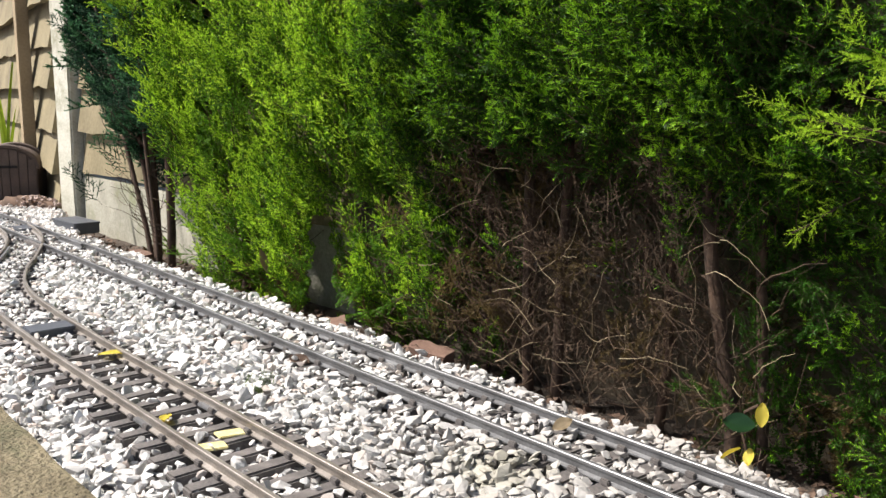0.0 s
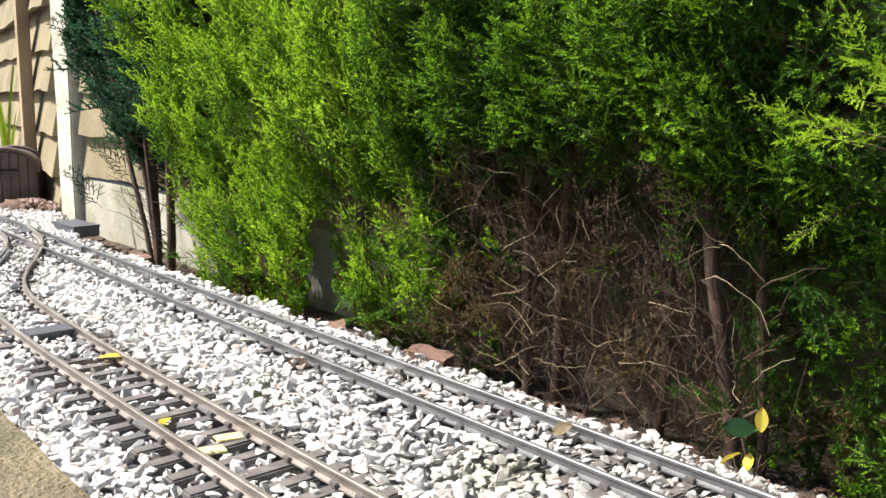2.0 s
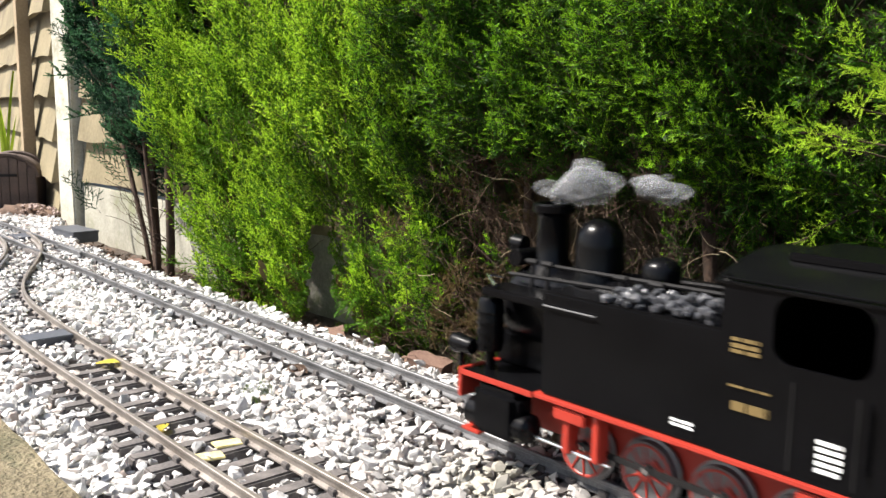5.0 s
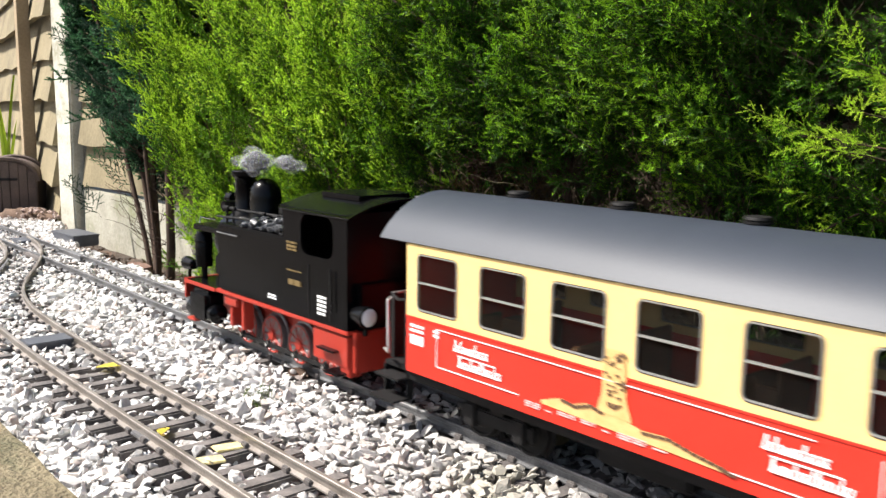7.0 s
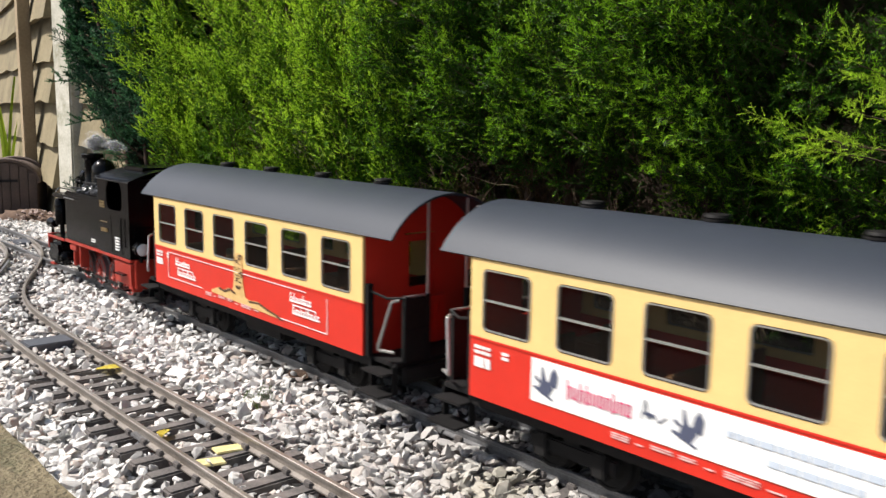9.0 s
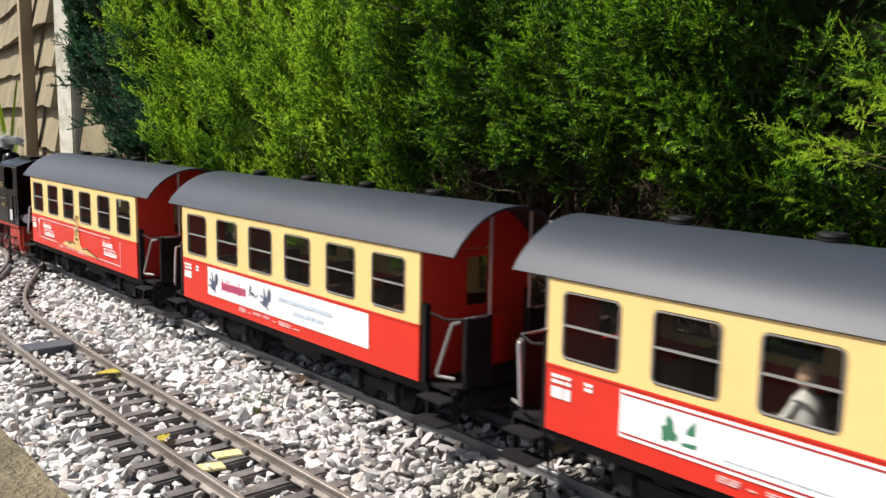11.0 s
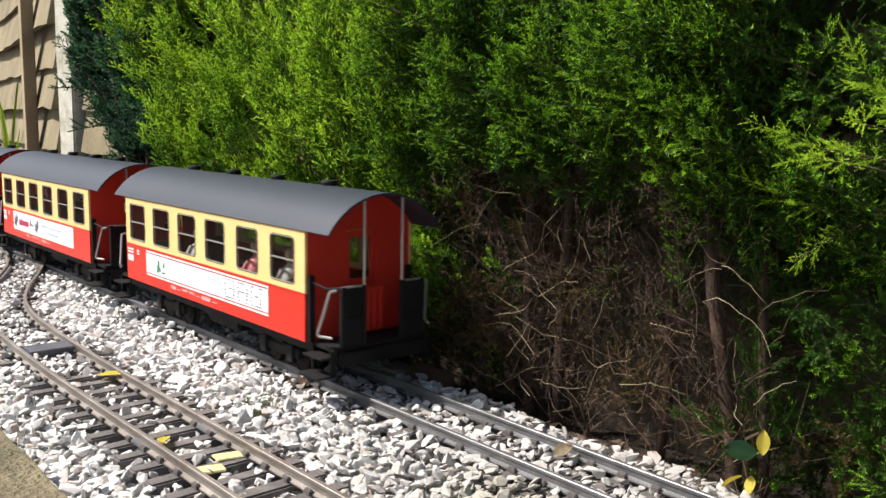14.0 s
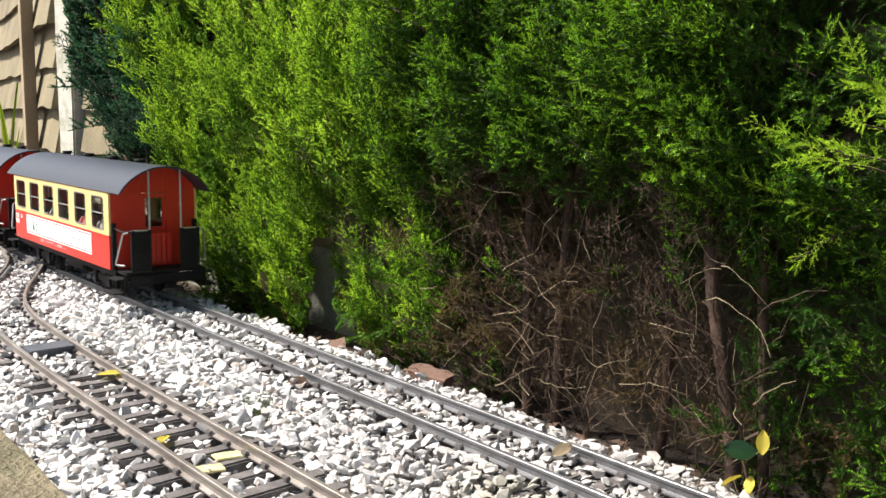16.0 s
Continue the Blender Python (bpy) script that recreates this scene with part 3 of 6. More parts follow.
def build_heap():
    bm = B()
    bmesh.ops.create_icosphere(bm, subdivisions=5, radius=1)
    bm.transform(Matrix.Diagonal((0.10, 0.062, 0.052, 1)))
    for v in bm.verts:
        v.co *= 1 + 0.35 * noise.noise(v.co * 18) + 0.18 * noise.noise(v.co * 60) + 0.08 * noise.noise(v.co * 170)
    heap = thing("earth_mound", "low heap of reddish brown soil and stones by the fence", "soil heap", at=pose(-1.445, 0.122, -0.046, 0, 0, 20))
    part("earth", bm, M_LITTER, heap)
    shapes = stone_shapes(8)
    V, F, off = [], [], 0
    for k in range(620):
        a, q = rng.uniform(0, 2 * math.pi), math.sqrt(rng.random()) * 1.9
        v, faces = shapes[k % 8]
        w = v @ turns(1)[0].T * rng.uniform(0.002, 0.0048)
        V.append(w + np.array([math.cos(a) * 0.10 * q, math.sin(a) * 0.062 * q, 0.051 * math.sqrt(max(0.004, 1 - q * q)) + 0.002]))
        F.append(faces + off)
        off += len(v)
    ob = new("rubble", fast_mesh("rubble", np.concatenate(V), np.concatenate(F), M_RUBBLE, True))
    ob.parent = heap
    tagged(ob, "pinkish brown stone chips", kind="stuff")


build_heap()

# ---- the train ----
L, W, ZB, ZM, ZT = 0.340, 0.0498, 0.0365, 0.0728, 0.1205
WIN = [(0.0105, 0.0475), (0.0670, 0.1035), (0.1225, 0.1590), (0.1780, 0.2140), (0.2350, 0.2705), (0.2900, 0.3255)]
WZ0, WZ1 = 0.0778, 0.1134


def side_wall(y, z0, z1, thick, holes, mat_name):
    """A wall along x with rectangular openings cut through it, built from strips."""
    bm = B()
    xs = [0.0] + [v for h in holes for v in h] + [L]
    zs = [z0, WZ0, WZ1, z1]
    g = {(i, k): bm.verts.new((x, y, z)) for i, x in enumerate(xs) for k, z in enumerate(zs)}
    for i in range(len(xs) - 1):
        for k in range(3):
            if not (k == 1 and i % 2 == 1):
                bm.faces.new((g[i, k], g[i + 1, k], g[i + 1, k + 1], g[i, k + 1]))
    inner = bmesh.ops.extrude_face_region(bm, geom=bm.faces[:])["geom"]
    for v in inner:
        if isinstance(v, bmesh.types.BMVert):
            v.co.y += thick
    bmesh.ops.recalc_face_normals(bm, faces=bm.faces)
    return bm


def flat(bm, x0, x1, z0, z1, y, t=0.0003):
    return box(bm, x0, x1, y - t, y + 0.0001, z0, z1)


def bars(bm, x, z, w, h, rows, y, seed):
    r = random.Random(seed)
    for i in range(rows):
        zz, xx = z - i * h * 1.7, x
        while xx < x + w:
            step = r.uniform(0.003, 0.009)
            flat(bm, xx, min(xx + step, x + w), zz, zz + h, y)
            xx += step + 0.0012
    return bm


def script_bars(bm, x, z, w, h, y, seed):
    """A row of slanting strokes with two tall ones, as a line of script reads from afar."""
    r = random.Random(seed)
    xx = x
    while xx < x + w:
        s = r.uniform(0.0010, 0.0017)
        up = h * (1.75 if r.random() < 0.22 or xx == x else r.uniform(0.85, 1.05))
        v = [bm.verts.new(p) for p in ((xx, y, z), (xx + s, y, z), (xx + s + up * 0.15, y, z + up), (xx + up * 0.15, y, z + up))]
        bm.faces.new(v)
        flat(bm, xx, xx + s * 1.7, z, z + 0.0008, y)
        if r.random() < 0.5:
            flat(bm, xx + 0.0005, xx + s * 1.7, z + h * 0.8, z + h, y)
        xx += s + r.uniform(0.0009, 0.0014)
    return bm


def letter_strokes(bm, x, z, w, h, y):
    """Upright strokes in pairs with short feet and heads, some taller: block letters that cannot be read."""
    tall = (1, 0, 1, 1, 0, 0, 0, 1, 0, 0)
    p = w / len(tall)
    for i, up in enumerate(tall):
        a = x + i * p
        flat(bm, a, a + 0.0008, z - (0.0012 if up else 0), z + h * (1.45 if up else 1.0), y)
        flat(bm, a + p * 0.48, a + p * 0.48 + 0.0008, z, z + h * 0.95, y)
        if i % 3 != 1:
            flat(bm, a + 0.0006, a + p * 0.5, z + h * 0.86, z + h, y - 0.0001)
        if i % 2:
            flat(bm, a + 0.0004, a + p * 0.6, z, z + h * 0.16, y - 0.0001)
    return bm


def wheelset(parent, x, r=0.0145, mat=None, name="wheelset"):
    bm = B()
    for s in (-1, 1):
        turned(bm, [(0.003, 0.0), (r * 0.55, 0.0), (r * 0.6, 0.0008), (r * 0.86, 0.0008), (r * 0.88, 0.0), (r, 0.0), (r + 0.0002, s * -0.004), (r + 0.0022, s * -0.0045), (r + 0.002, s * -0.006), (0.003, s * -0.006)], (x, s * 0.0262, r), 24, "Y")
    rod(bm, (x, -0.026, r), (x, 0.026, r), 0.002)
    return part(name, bm, mat or M_BLACKDULL, parent)


def figure(name, label, x, y, z, mat, group):
    """A plain seated toy figure, one mesh."""
    bm = B()
    turned(bm, [(0.0005, 0.0), (0.0085, 0.001), (0.0095, 0.006), (0.0075, 0.013), (0.0062, 0.018), (0.0025, 0.0215), (0.0022, 0.023), (0.0038, 0.0245), (0.0048, 0.0278), (0.0042, 0.0315), (0.0018, 0.0335), (0.0003, 0.034)], (0, 0, 0), 14)
    for s in (-1, 1):
        rod(bm, (-0.001, s * 0.0065, 0.0175), (-0.005, s * 0.0095, 0.009), 0.0022, 0.002, 8)
        rod(bm, (-0.005, s * 0.0095, 0.009), (-0.0115, s * 0.004, 0.0085), 0.002, 0.0016, 8)
    bm.faces.ensure_lookup_table()
    for f in bm.faces:
        if f.calc_center_median().z > 0.0225:
            f.material_index = 1
    ob = new(name, smooth(mesh_of(name, bm, (mat, M_SKINTONE)), 60))
    tagged(ob, label, "toy figure", group)
    return ob


def roof_arc(bm, x0, x1, half, z_eave, rise, thick):
    R = (half * half + rise * rise) / (2 * rise)
    a = math.asin(half / R)
    cz = z_eave + rise - R
    n = 20
    rows = []
    for x in np.linspace(x0, x1, 5):
        ring = [bm.verts.new((x, R * math.sin(t), cz + R * math.cos(t))) for t in np.linspace(-a, a, n)]
        ring += [bm.verts.new((x, (R - thick) * math.sin(t), cz + (R - thick) * math.cos(t))) for t in np.linspace(a, -a, n)]
        rows.append(ring)
    for p, q in zip(rows, rows[1:]):
        k = len(p)
        for i in range(k):
            bm.faces.new((p[i], p[(i + 1) % k], q[(i + 1) % k], q[i]))
    for ring in (rows[0], rows[-1]):
        for i in range(n - 1):
            bm.faces.new((ring[i], ring[i + 1], ring[2 * n - 2 - i], ring[2 * n - 1 - i]))
    bmesh.ops.recalc_face_normals(bm, faces=bm.faces)
    return bm


def ARC(y):
    """Top of the coach roof across its width."""
    R = (0.0512 ** 2 + 0.028 ** 2) / (2 * 0.028)
    return 0.1480 - R + math.sqrt(R * R - y * y)


def extrude_x(bm, pts, x0, x1):
    a = [bm.verts.new((x0, y, z)) for y, z in pts]
    b = [bm.verts.new((x1, y, z)) for y, z in pts]
    bm.faces.new(a)
    bm.faces.new(b)
    for i in range(len(pts)):
        j = (i + 1) % len(pts)
        bm.faces.new((a[i], a[j], b[j], b[i]))
    bmesh.ops.recalc_face_normals(bm, faces=bm.faces)
    return bm


def rounded_outline(a, b, z0, z1, r, n=5):
    """Corners of a rectangle with rounded corners, anticlockwise."""
    out = []
    for cx, cz, k in ((b - r, z0 + r, 3), (b - r, z1 - r, 0), (a + r, z1 - r, 1), (a + r, z0 + r, 2)):
        out += [(cx + r * math.cos(t), cz + r * math.sin(t)) for t in np.linspace(k * math.pi / 2, (k + 1) * math.pi / 2, n)]
    return out


def rounded_ring(a, b, z0, z1, r, w, y0, y1):
    """A thin frame with rounded corners between two planes."""
    bm = B()
    o, i = rounded_outline(a, b, z0, z1, r), rounded_outline(a + w, b - w, z0 + w, z1 - w, r - w)
    rows = [[bm.verts.new((x, y, z)) for x, z in pts] for pts, y in ((o, y0), (o, y1), (i, y1), (i, y0))]
    n = len(o)
    for p in range(4):
        q = (p + 1) % 4
        for k in range(n):
            bm.faces.new((rows[p][k], rows[p][(k + 1) % n], rows[q][(k + 1) % n], rows[q][k]))
    bmesh.ops.recalc_face_normals(bm, faces=bm.faces)
    return bm


def corner_infill(x, z, sx, sz, r, y0, y1):
    """What is left of a square opening's corner outside a rounded frame."""
    bm = B()
    pts = [(x, z)] + [(x + sx * r * (1 - math.sin(t)), z + sz * r * (1 - math.cos(t))) for t in np.linspace(0, math.pi / 2, 5)]
    rows = [[bm.verts.new((px, y, pz)) for px, pz in pts] for y in (y0, y1)]
    for row in rows:
        bm.faces.new(row)
    for k in range(len(pts)):
        m = (k + 1) % len(pts)
        bm.faces.new((rows[0][k], rows[0][m], rows[1][m], rows[1][k]))
    bmesh.ops.recalc_face_normals(bm, faces=bm.faces)
    return bm


def build_coach(label):
    c = thing("railway_coach", label, "railway coach", "coaches of the train")
    # lower red and upper cream side walls; the far side is alike
    for s in (-1, 1):
        y, t = s * W, -s * 0.0022
        bm = box(B(), 0, L, min(y, y + t), max(y, y + t), ZB, ZM)
        part("lower_side", bm, M_RED, c, "glossy red lower side panel")
        upper = part("upper_side", side_wall(y, ZM, ZT + 0.0004, t, WIN, ""), M_CREAM, c, "cream upper side with six window openings")
        trim = part("waist_line", box(B(), 0, L, min(y, y + s * 0.0005), max(y, y + s * 0.0005), ZM - 0.0008, ZM + 0.0004), M_RED, c)
        for a, b in WIN:
            w = part("window", B(), M_GLASS, upper)
            bm = B()
            box(bm, a, b, y - s * 0.0014 - 0.0002, y - s * 0.0014 + 0.0002, WZ0, WZ1)
            bm.to_mesh(w.data)
            bm.free()
            w.visible_shadow = False
            ya, yb = min(y + s * 0.0004, y - s * 0.001), max(y + s * 0.0004, y - s * 0.001)
            part("window_frame", rounded_ring(a, b, WZ0, WZ1, 0.0034, 0.0007, ya, yb), M_SILVER, upper, "thin silver window frame")
            for cx, cz, sx, sz in ((a, WZ0, 1, 1), (b, WZ0, -1, 1), (b, WZ1, -1, -1), (a, WZ1, 1, -1)):
                part("window_corner", corner_infill(cx, cz, sx, sz, 0.0034, y - s * 0.0004, y + s * 0.0001), M_CREAM, upper)
            part("window_bar", box(B(), a, b, min(y + s * 0.0004, y - s * 0.0016), max(y + s * 0.0004, y - s * 0.0016), 0.0950, 0.0959), M_SILVER, upper, "silver bar across the window")
            part("window_rubber", rounded_ring(a - 0.0004, b + 0.0004, WZ0 - 0.0004, WZ1 + 0.0004, 0.0038, 0.0005, min(y, y + s * 0.0003), max(y, y + s * 0.0003)), M_BLACKDULL, upper)
    # end walls with a doorway
    for x, t, s in ((0.0, 0.002, -1), (L, -0.002, 1)):
        x0, x1 = min(x, x + t), max(x, x + t)
        bm = B()
        for d in (-1, 1):
            ys = np.linspace(0.0135, W - 0.0024, 9)
            pts = [(d * 0.0135, ZB), *((d * y, ARC(y) - 0.0018) for y in ys), (d * (W - 0.0024), ZB)]
            extrude_x(bm, pts, x0, x1)
        extrude_x(bm, [(-0.0134, 0.118), (0.0134, 0.118), *((y, ARC(y) - 0.0018) for y in np.linspace(0.0134, -0.0134, 7))], x0, x1)
        part("end_wall", bm, M_RED, c, "plain red end wall")
        xd = x + t * 0.6
        bm = B()
        for y0, y1, z0, z1 in ((-0.0133, 0.0133, ZB, 0.080), (-0.0133, -0.0095, 0.080, 0.117), (0.0095, 0.0133, 0.080, 0.117), (-0.0095, 0.0095, 0.112, 0.117)):
            box(bm, xd - 0.0008, xd + 0.0008, y0, y1, z0, z1, 0)
        door = part("end_door", bm, M_RED, c, "red end door with a dark window")
        part("door_window", box(B(), xd - 0.0002, xd + 0.0002, -0.0095, 0.0095, 0.080, 0.112), M_GLASS, door)
        # open platform: floor, railings, poles, gate, hand rails, steps
        xe = x + s * 0.030
        part("platform_floor", box(B(), min(x, xe), max(x, xe), -0.044, 0.044, 0.033, 0.0365, 0.0006), M_BLACKDULL, c)
        for d in (-1, 1):
            bm = box(B(), xe - 0.001, xe + 0.001, min(d * 0.0175, d * 0.0375), max(d * 0.0175, d * 0.0375), 0.037, 0.0795)
            box(bm, xe - 0.0018, xe + 0.0018, min(d * 0.0165, d * 0.020), max(d * 0.0165, d * 0.020), 0.0365, 0.081)
            box(bm, xe - 0.0018, xe + 0.0018, min(d * 0.035, d * 0.038), max(d * 0.035, d * 0.038), 0.0365, 0.081)
            box(bm, xe - 0.002, xe + 0.002, min(d * 0.018, d * 0.037), max(d * 0.018, d * 0.037), 0.055, 0.058)
            part("end_railing", bm, M_BLACKDULL, c, "black railing panel of the platform")
            part("railing_top", rod(B(), (xe, d * 0.0172, 0.0805), (xe, d * 0.038, 0.0805), 0.0009), M_SILVER, c, "silver top rail")
            part("platform_pole", rod(B(), (xe, d * 0.0175, 0.08), (xe, d * 0.0175, 0.1445), 0.0010), M_SILVER, c, "slim silver pole to the roof")
            part("side_chain", bent(B(), [(xe, d * 0.038, 0.080), (x + s * 0.018, d * 0.0425, 0.0785), (x + s * 0.002, d * 0.046, 0.082)], 0.0009), M_BLACKDULL, c)
            part("door_stanchion", box(B(), x + s * 0.0005, x + s * 0.004, min(d * 0.0435, d * 0.048), max(d * 0.0435, d * 0.048), 0.0365, 0.0865), M_BLACKDULL, c)
            part("hand_rail", bent(B(), [(xe - s * 0.002, d * 0.0405, 0.0785), (xe - s * 0.004, d * 0.045, 0.0775), (xe - s * 0.0115, d * 0.0502, 0.0470), (xe - s * 0.0115, d * 0.0500, 0.0445), (xe - s * 0.001, d * 0.045, 0.0440)], 0.0011), M_SILVER, c, "bent silver hand rail beside the steps")
            bm = box(B(), min(x + s * 0.004, xe - s * 0.002), max(x + s * 0.004, xe - s * 0.002), min(d * 0.040, d * 0.054), max(d * 0.040, d * 0.054), 0.0285, 0.0300)
            part("step_board", bm, M_BLACKDULL, c)
            bm = box(B(), min(x + s * 0.003, xe - s * 0.001), max(x + s * 0.003, xe - s * 0.001), min(d * 0.042, d * 0.058), max(d * 0.042, d * 0.058), 0.0145, 0.0160)
            part("step_board", bm, M_BLACKDULL, c)
            for xx in (x + s * 0.004, xe - s * 0.002):
                part("step_bracket", box(B(), xx - 0.0006, xx + 0.0006, min(d * 0.041, d * 0.046), max(d * 0.041, d * 0.046), 0.0145, 0.034), M_BLACKDULL, c)
        bm = B()
        for k in range(5):
            y = -0.0120 + k * 0.006
            box(bm, xe - 0.0006, xe + 0.0006, y - 0.0024, y + 0.0024, 0.040, 0.0745, 0.0003)
        box(bm, xe - 0.0012, xe + 0.0012, -0.0150, 0.0150, 0.0705, 0.0735)
        bm.transform(Matrix.Translation((-s * 0.020, 0, 0)))
        part("platform_gate", bm, M_RED, c, "red gate between the end railings")
        bm = box(B(), min(xe, xe + s * 0.004), max(xe, xe + s * 0.004), -0.040, 0.040, 0.022, 0.033, 0.001)
        part("buffer_beam", bm, M_BLACKDULL, c)
        bm = rod(B(), (xe, 0, 0.020), (xe + s * 0.022, 0, 0.018), 0.0022)
        turned(bm, [(0.0022, -0.0015), (0.010, -0.0015), (0.010, 0.0015), (0.0022, 0.0015)], (xe + s * 0.018, 0, 0.019), 16)
        part("coupler", bm, M_BLACKDULL, c)
    roof = part("roof", roof_arc(B(), -0.0265, L + 0.033, 0.0512, 0.1200, 0.0280, 0.0016), M_ROOF, c, "smooth matt grey arched roof")
    for x in (0.040, 0.122, 0.205, 0.286):
        bm = turned(B(), [(0.0050, 0.1445), (0.0050, 0.1482), (0.0075, 0.1484), (0.0075, 0.1494), (0.0055, 0.1496), (0.0055, 0.1502), (0.0070, 0.1504), (0.0064, 0.1518), (0.001, 0.1522)], (x, 0.008, 0), 18)
        part("roof_vent", bm, M_BLACKDULL, c, "black round roof ventilator")
    part("floor_pan", box(B(), 0.0005, L - 0.0005, -W + 0.003, W - 0.003, ZB + 0.001, ZB + 0.004), M_WOOD_IN, c)
    part("sole_bar", box(B(), -0.004, L + 0.004, -0.045, 0.045, 0.0285, ZB, 0.0008), M_BLACKDULL, c, "black underframe")
    for i, x in enumerate((0.036, 0.122, 0.208, 0.294)):
        for y0, y1 in ((-0.044, -0.012), (0.012, 0.044)):
            bm = box(B(), x - 0.013, x + 0.013, y0, y1, 0.0405, 0.0662, 0.001)
            box(bm, x + 0.010, x + 0.013, y0, y1, 0.058, 0.0785, 0.001)
            part("seat", bm, M_WOOD_IN, c, "brown moulded bench seat")
    for x0 in (0.066, 0.274):
        bm = B()
        for s in (-1, 1):
            box(bm, x0 - 0.032, x0 + 0.032, min(s * 0.031, s * 0.034), max(s * 0.031, s * 0.034), 0.012, 0.021, 0.001)
            for dx in (-0.021, 0.021):
                box(bm, x0 + dx - 0.005, x0 + dx + 0.005, min(s * 0.031, s * 0.0365), max(s * 0.031, s * 0.0365), 0.009, 0.024, 0.001)
        box(bm, x0 - 0.006, x0 + 0.006, -0.033, 0.033, 0.015, 0.0285)
        part("bogie_frame", bm, M_BLACKDULL, c)
        for dx in (-0.021, 0.021):
            wheelset(c, x0 + dx)
    bm = box(B(), 0.14, 0.20, -0.03, 0.03, 0.014, 0.0285, 0.002)
    part("underfloor_box", bm, M_BLACKDULL, c)
    y = -W - 0.0004
    part("data_panel", bars(bars(B(), 0.0045, 0.0665, 0.013, 0.0018, 2, y, 4), 0.0045, 0.0555, 0.013, 0.0060, 1, y, 6), M_WHITE, c, "small white data bars")
    for k, (x, w, rows) in enumerate(((0.106, 0.011, 3), (0.121, 0.004, 1), (0.130, 0.012, 2), (0.146, 0.009, 2), (0.160, 0.005, 1), (0.170, 0.017, 3), (0.191, 0.008, 1))):
        part("lower_print", bars(B(), x, 0.0436 if rows > 1 else 0.0418, w, 0.0007, rows, y, 9 + k), M_FADED, c)
    part("class_mark", bars(B(), 0.027, 0.0665, 0.005, 0.0016, 2, y, 11), M_WHITE, c)
    return c


def ad_coach_tower(c):
    """Tan rock tower and landscape with white script."""
    y = -W - 0.0006
    bm = B()
    prof = [(0.090, 0.0475), (0.104, 0.0520), (0.112, 0.0508), (0.122, 0.0540), (0.132, 0.0515), (0.139, 0.0545), (0.147, 0.0510), (0.156, 0.0490), (0.170, 0.0500), (0.184, 0.0470), (0.198, 0.0450), (0.206, 0.0425), (0.206, 0.0420), (0.09, 0.0455)]
    prof = [(x + 0.028, z) for x, z in prof]
    vs = [bm.verts.new((x, y, z)) for x, z in prof]
    bm.faces.new(vs)
    t = [(0.128, 0.052), (0.131, 0.062), (0.131, 0.075), (0.1325, 0.0855), (0.144, 0.0855), (0.1455, 0.075), (0.146, 0.062), (0.150, 0.051)]
    bm.faces.new([bm.verts.new((x + 0.028, y - 0.0002, z)) for x, z in t])
    g = bmesh.ops.solidify(bm, geom=bm.faces[:], thickness=0.0003)
    bmesh.ops.recalc_face_normals(bm, faces=bm.faces)
    part("painted_rock", bm, M_SAND, c, "sand-coloured painted rock tower")
    bm = B()
    r = random.Random(3)
    for k in range(34):
        x, z = 0.1595 + r.random() * 0.0125, 0.055 + r.random() * 0.029
        flat(bm, x, x + r.uniform(0.001, 0.003), z, z + r.uniform(0.0006, 0.0014), y - 0.0005)
    for (x0, z0), (x1, z1) in zip(prof[1:11], prof[2:12]):
        if x1 > x0 and not 0.154 < x0 < 0.176:
            for k in range(3):
                xx, zz = x0 + (x1 - x0) * k / 3, z0 + (z1 - z0) * k / 3
                flat(bm, xx, xx + 0.004, zz - 0.0016, zz - 0.0002, y - 0.0002)
    part("rock_cracks", bm, M_BROWNPRINT, c)
    for i, x in enumerate((0.046, 0.247)):
        for z, w, sd in ((0.0592, 0.030, 61), (0.0500, 0.035, 62)):
            bm = script_bars(B(), x + (0.004 if sd == 62 else 0), z, w, 0.0040, y, sd)
            part("script", bm, M_WHITE, c, "white script-like marks")
        part("script_line", flat(B(), x + 0.004, x + 0.036, 0.0565, 0.0572, y), M_WHITE, c)
    bm = B()
    for x0, x1, z0, z1 in ((0.030, 0.100, 0.0455, 0.0460), (0.030, 0.0305, 0.0455, 0.0692), (0.030, 0.27, 0.0690, 0.0694), (0.230, 0.298, 0.0430, 0.0434), (0.2975, 0.298, 0.0432, 0.0692)):
        flat(bm, x0, x1, z0, z1, y + 0.0001)
    part("outline", bm, M_WHITE, c)


def sign_board(c, lines):
    y = -W - 0.0003
    part("sign_board", flat(B(), 0.050, 0.287, 0.0465, 0.0705, y), M_WHITE, c, "long white advertising board")
    if lines:
        bm = B()
        for z in (0.0482, 0.0682):
            flat(bm, 0.051, 0.286, z, z + 0.0010, y - 0.0002)
        part("board_line", bm, M_CRIMSON, c, "dark red lines on the board")


def blob(bm, pts, y):
    bm.faces.new([bm.verts.new((x, y, z)) for x, z in pts])


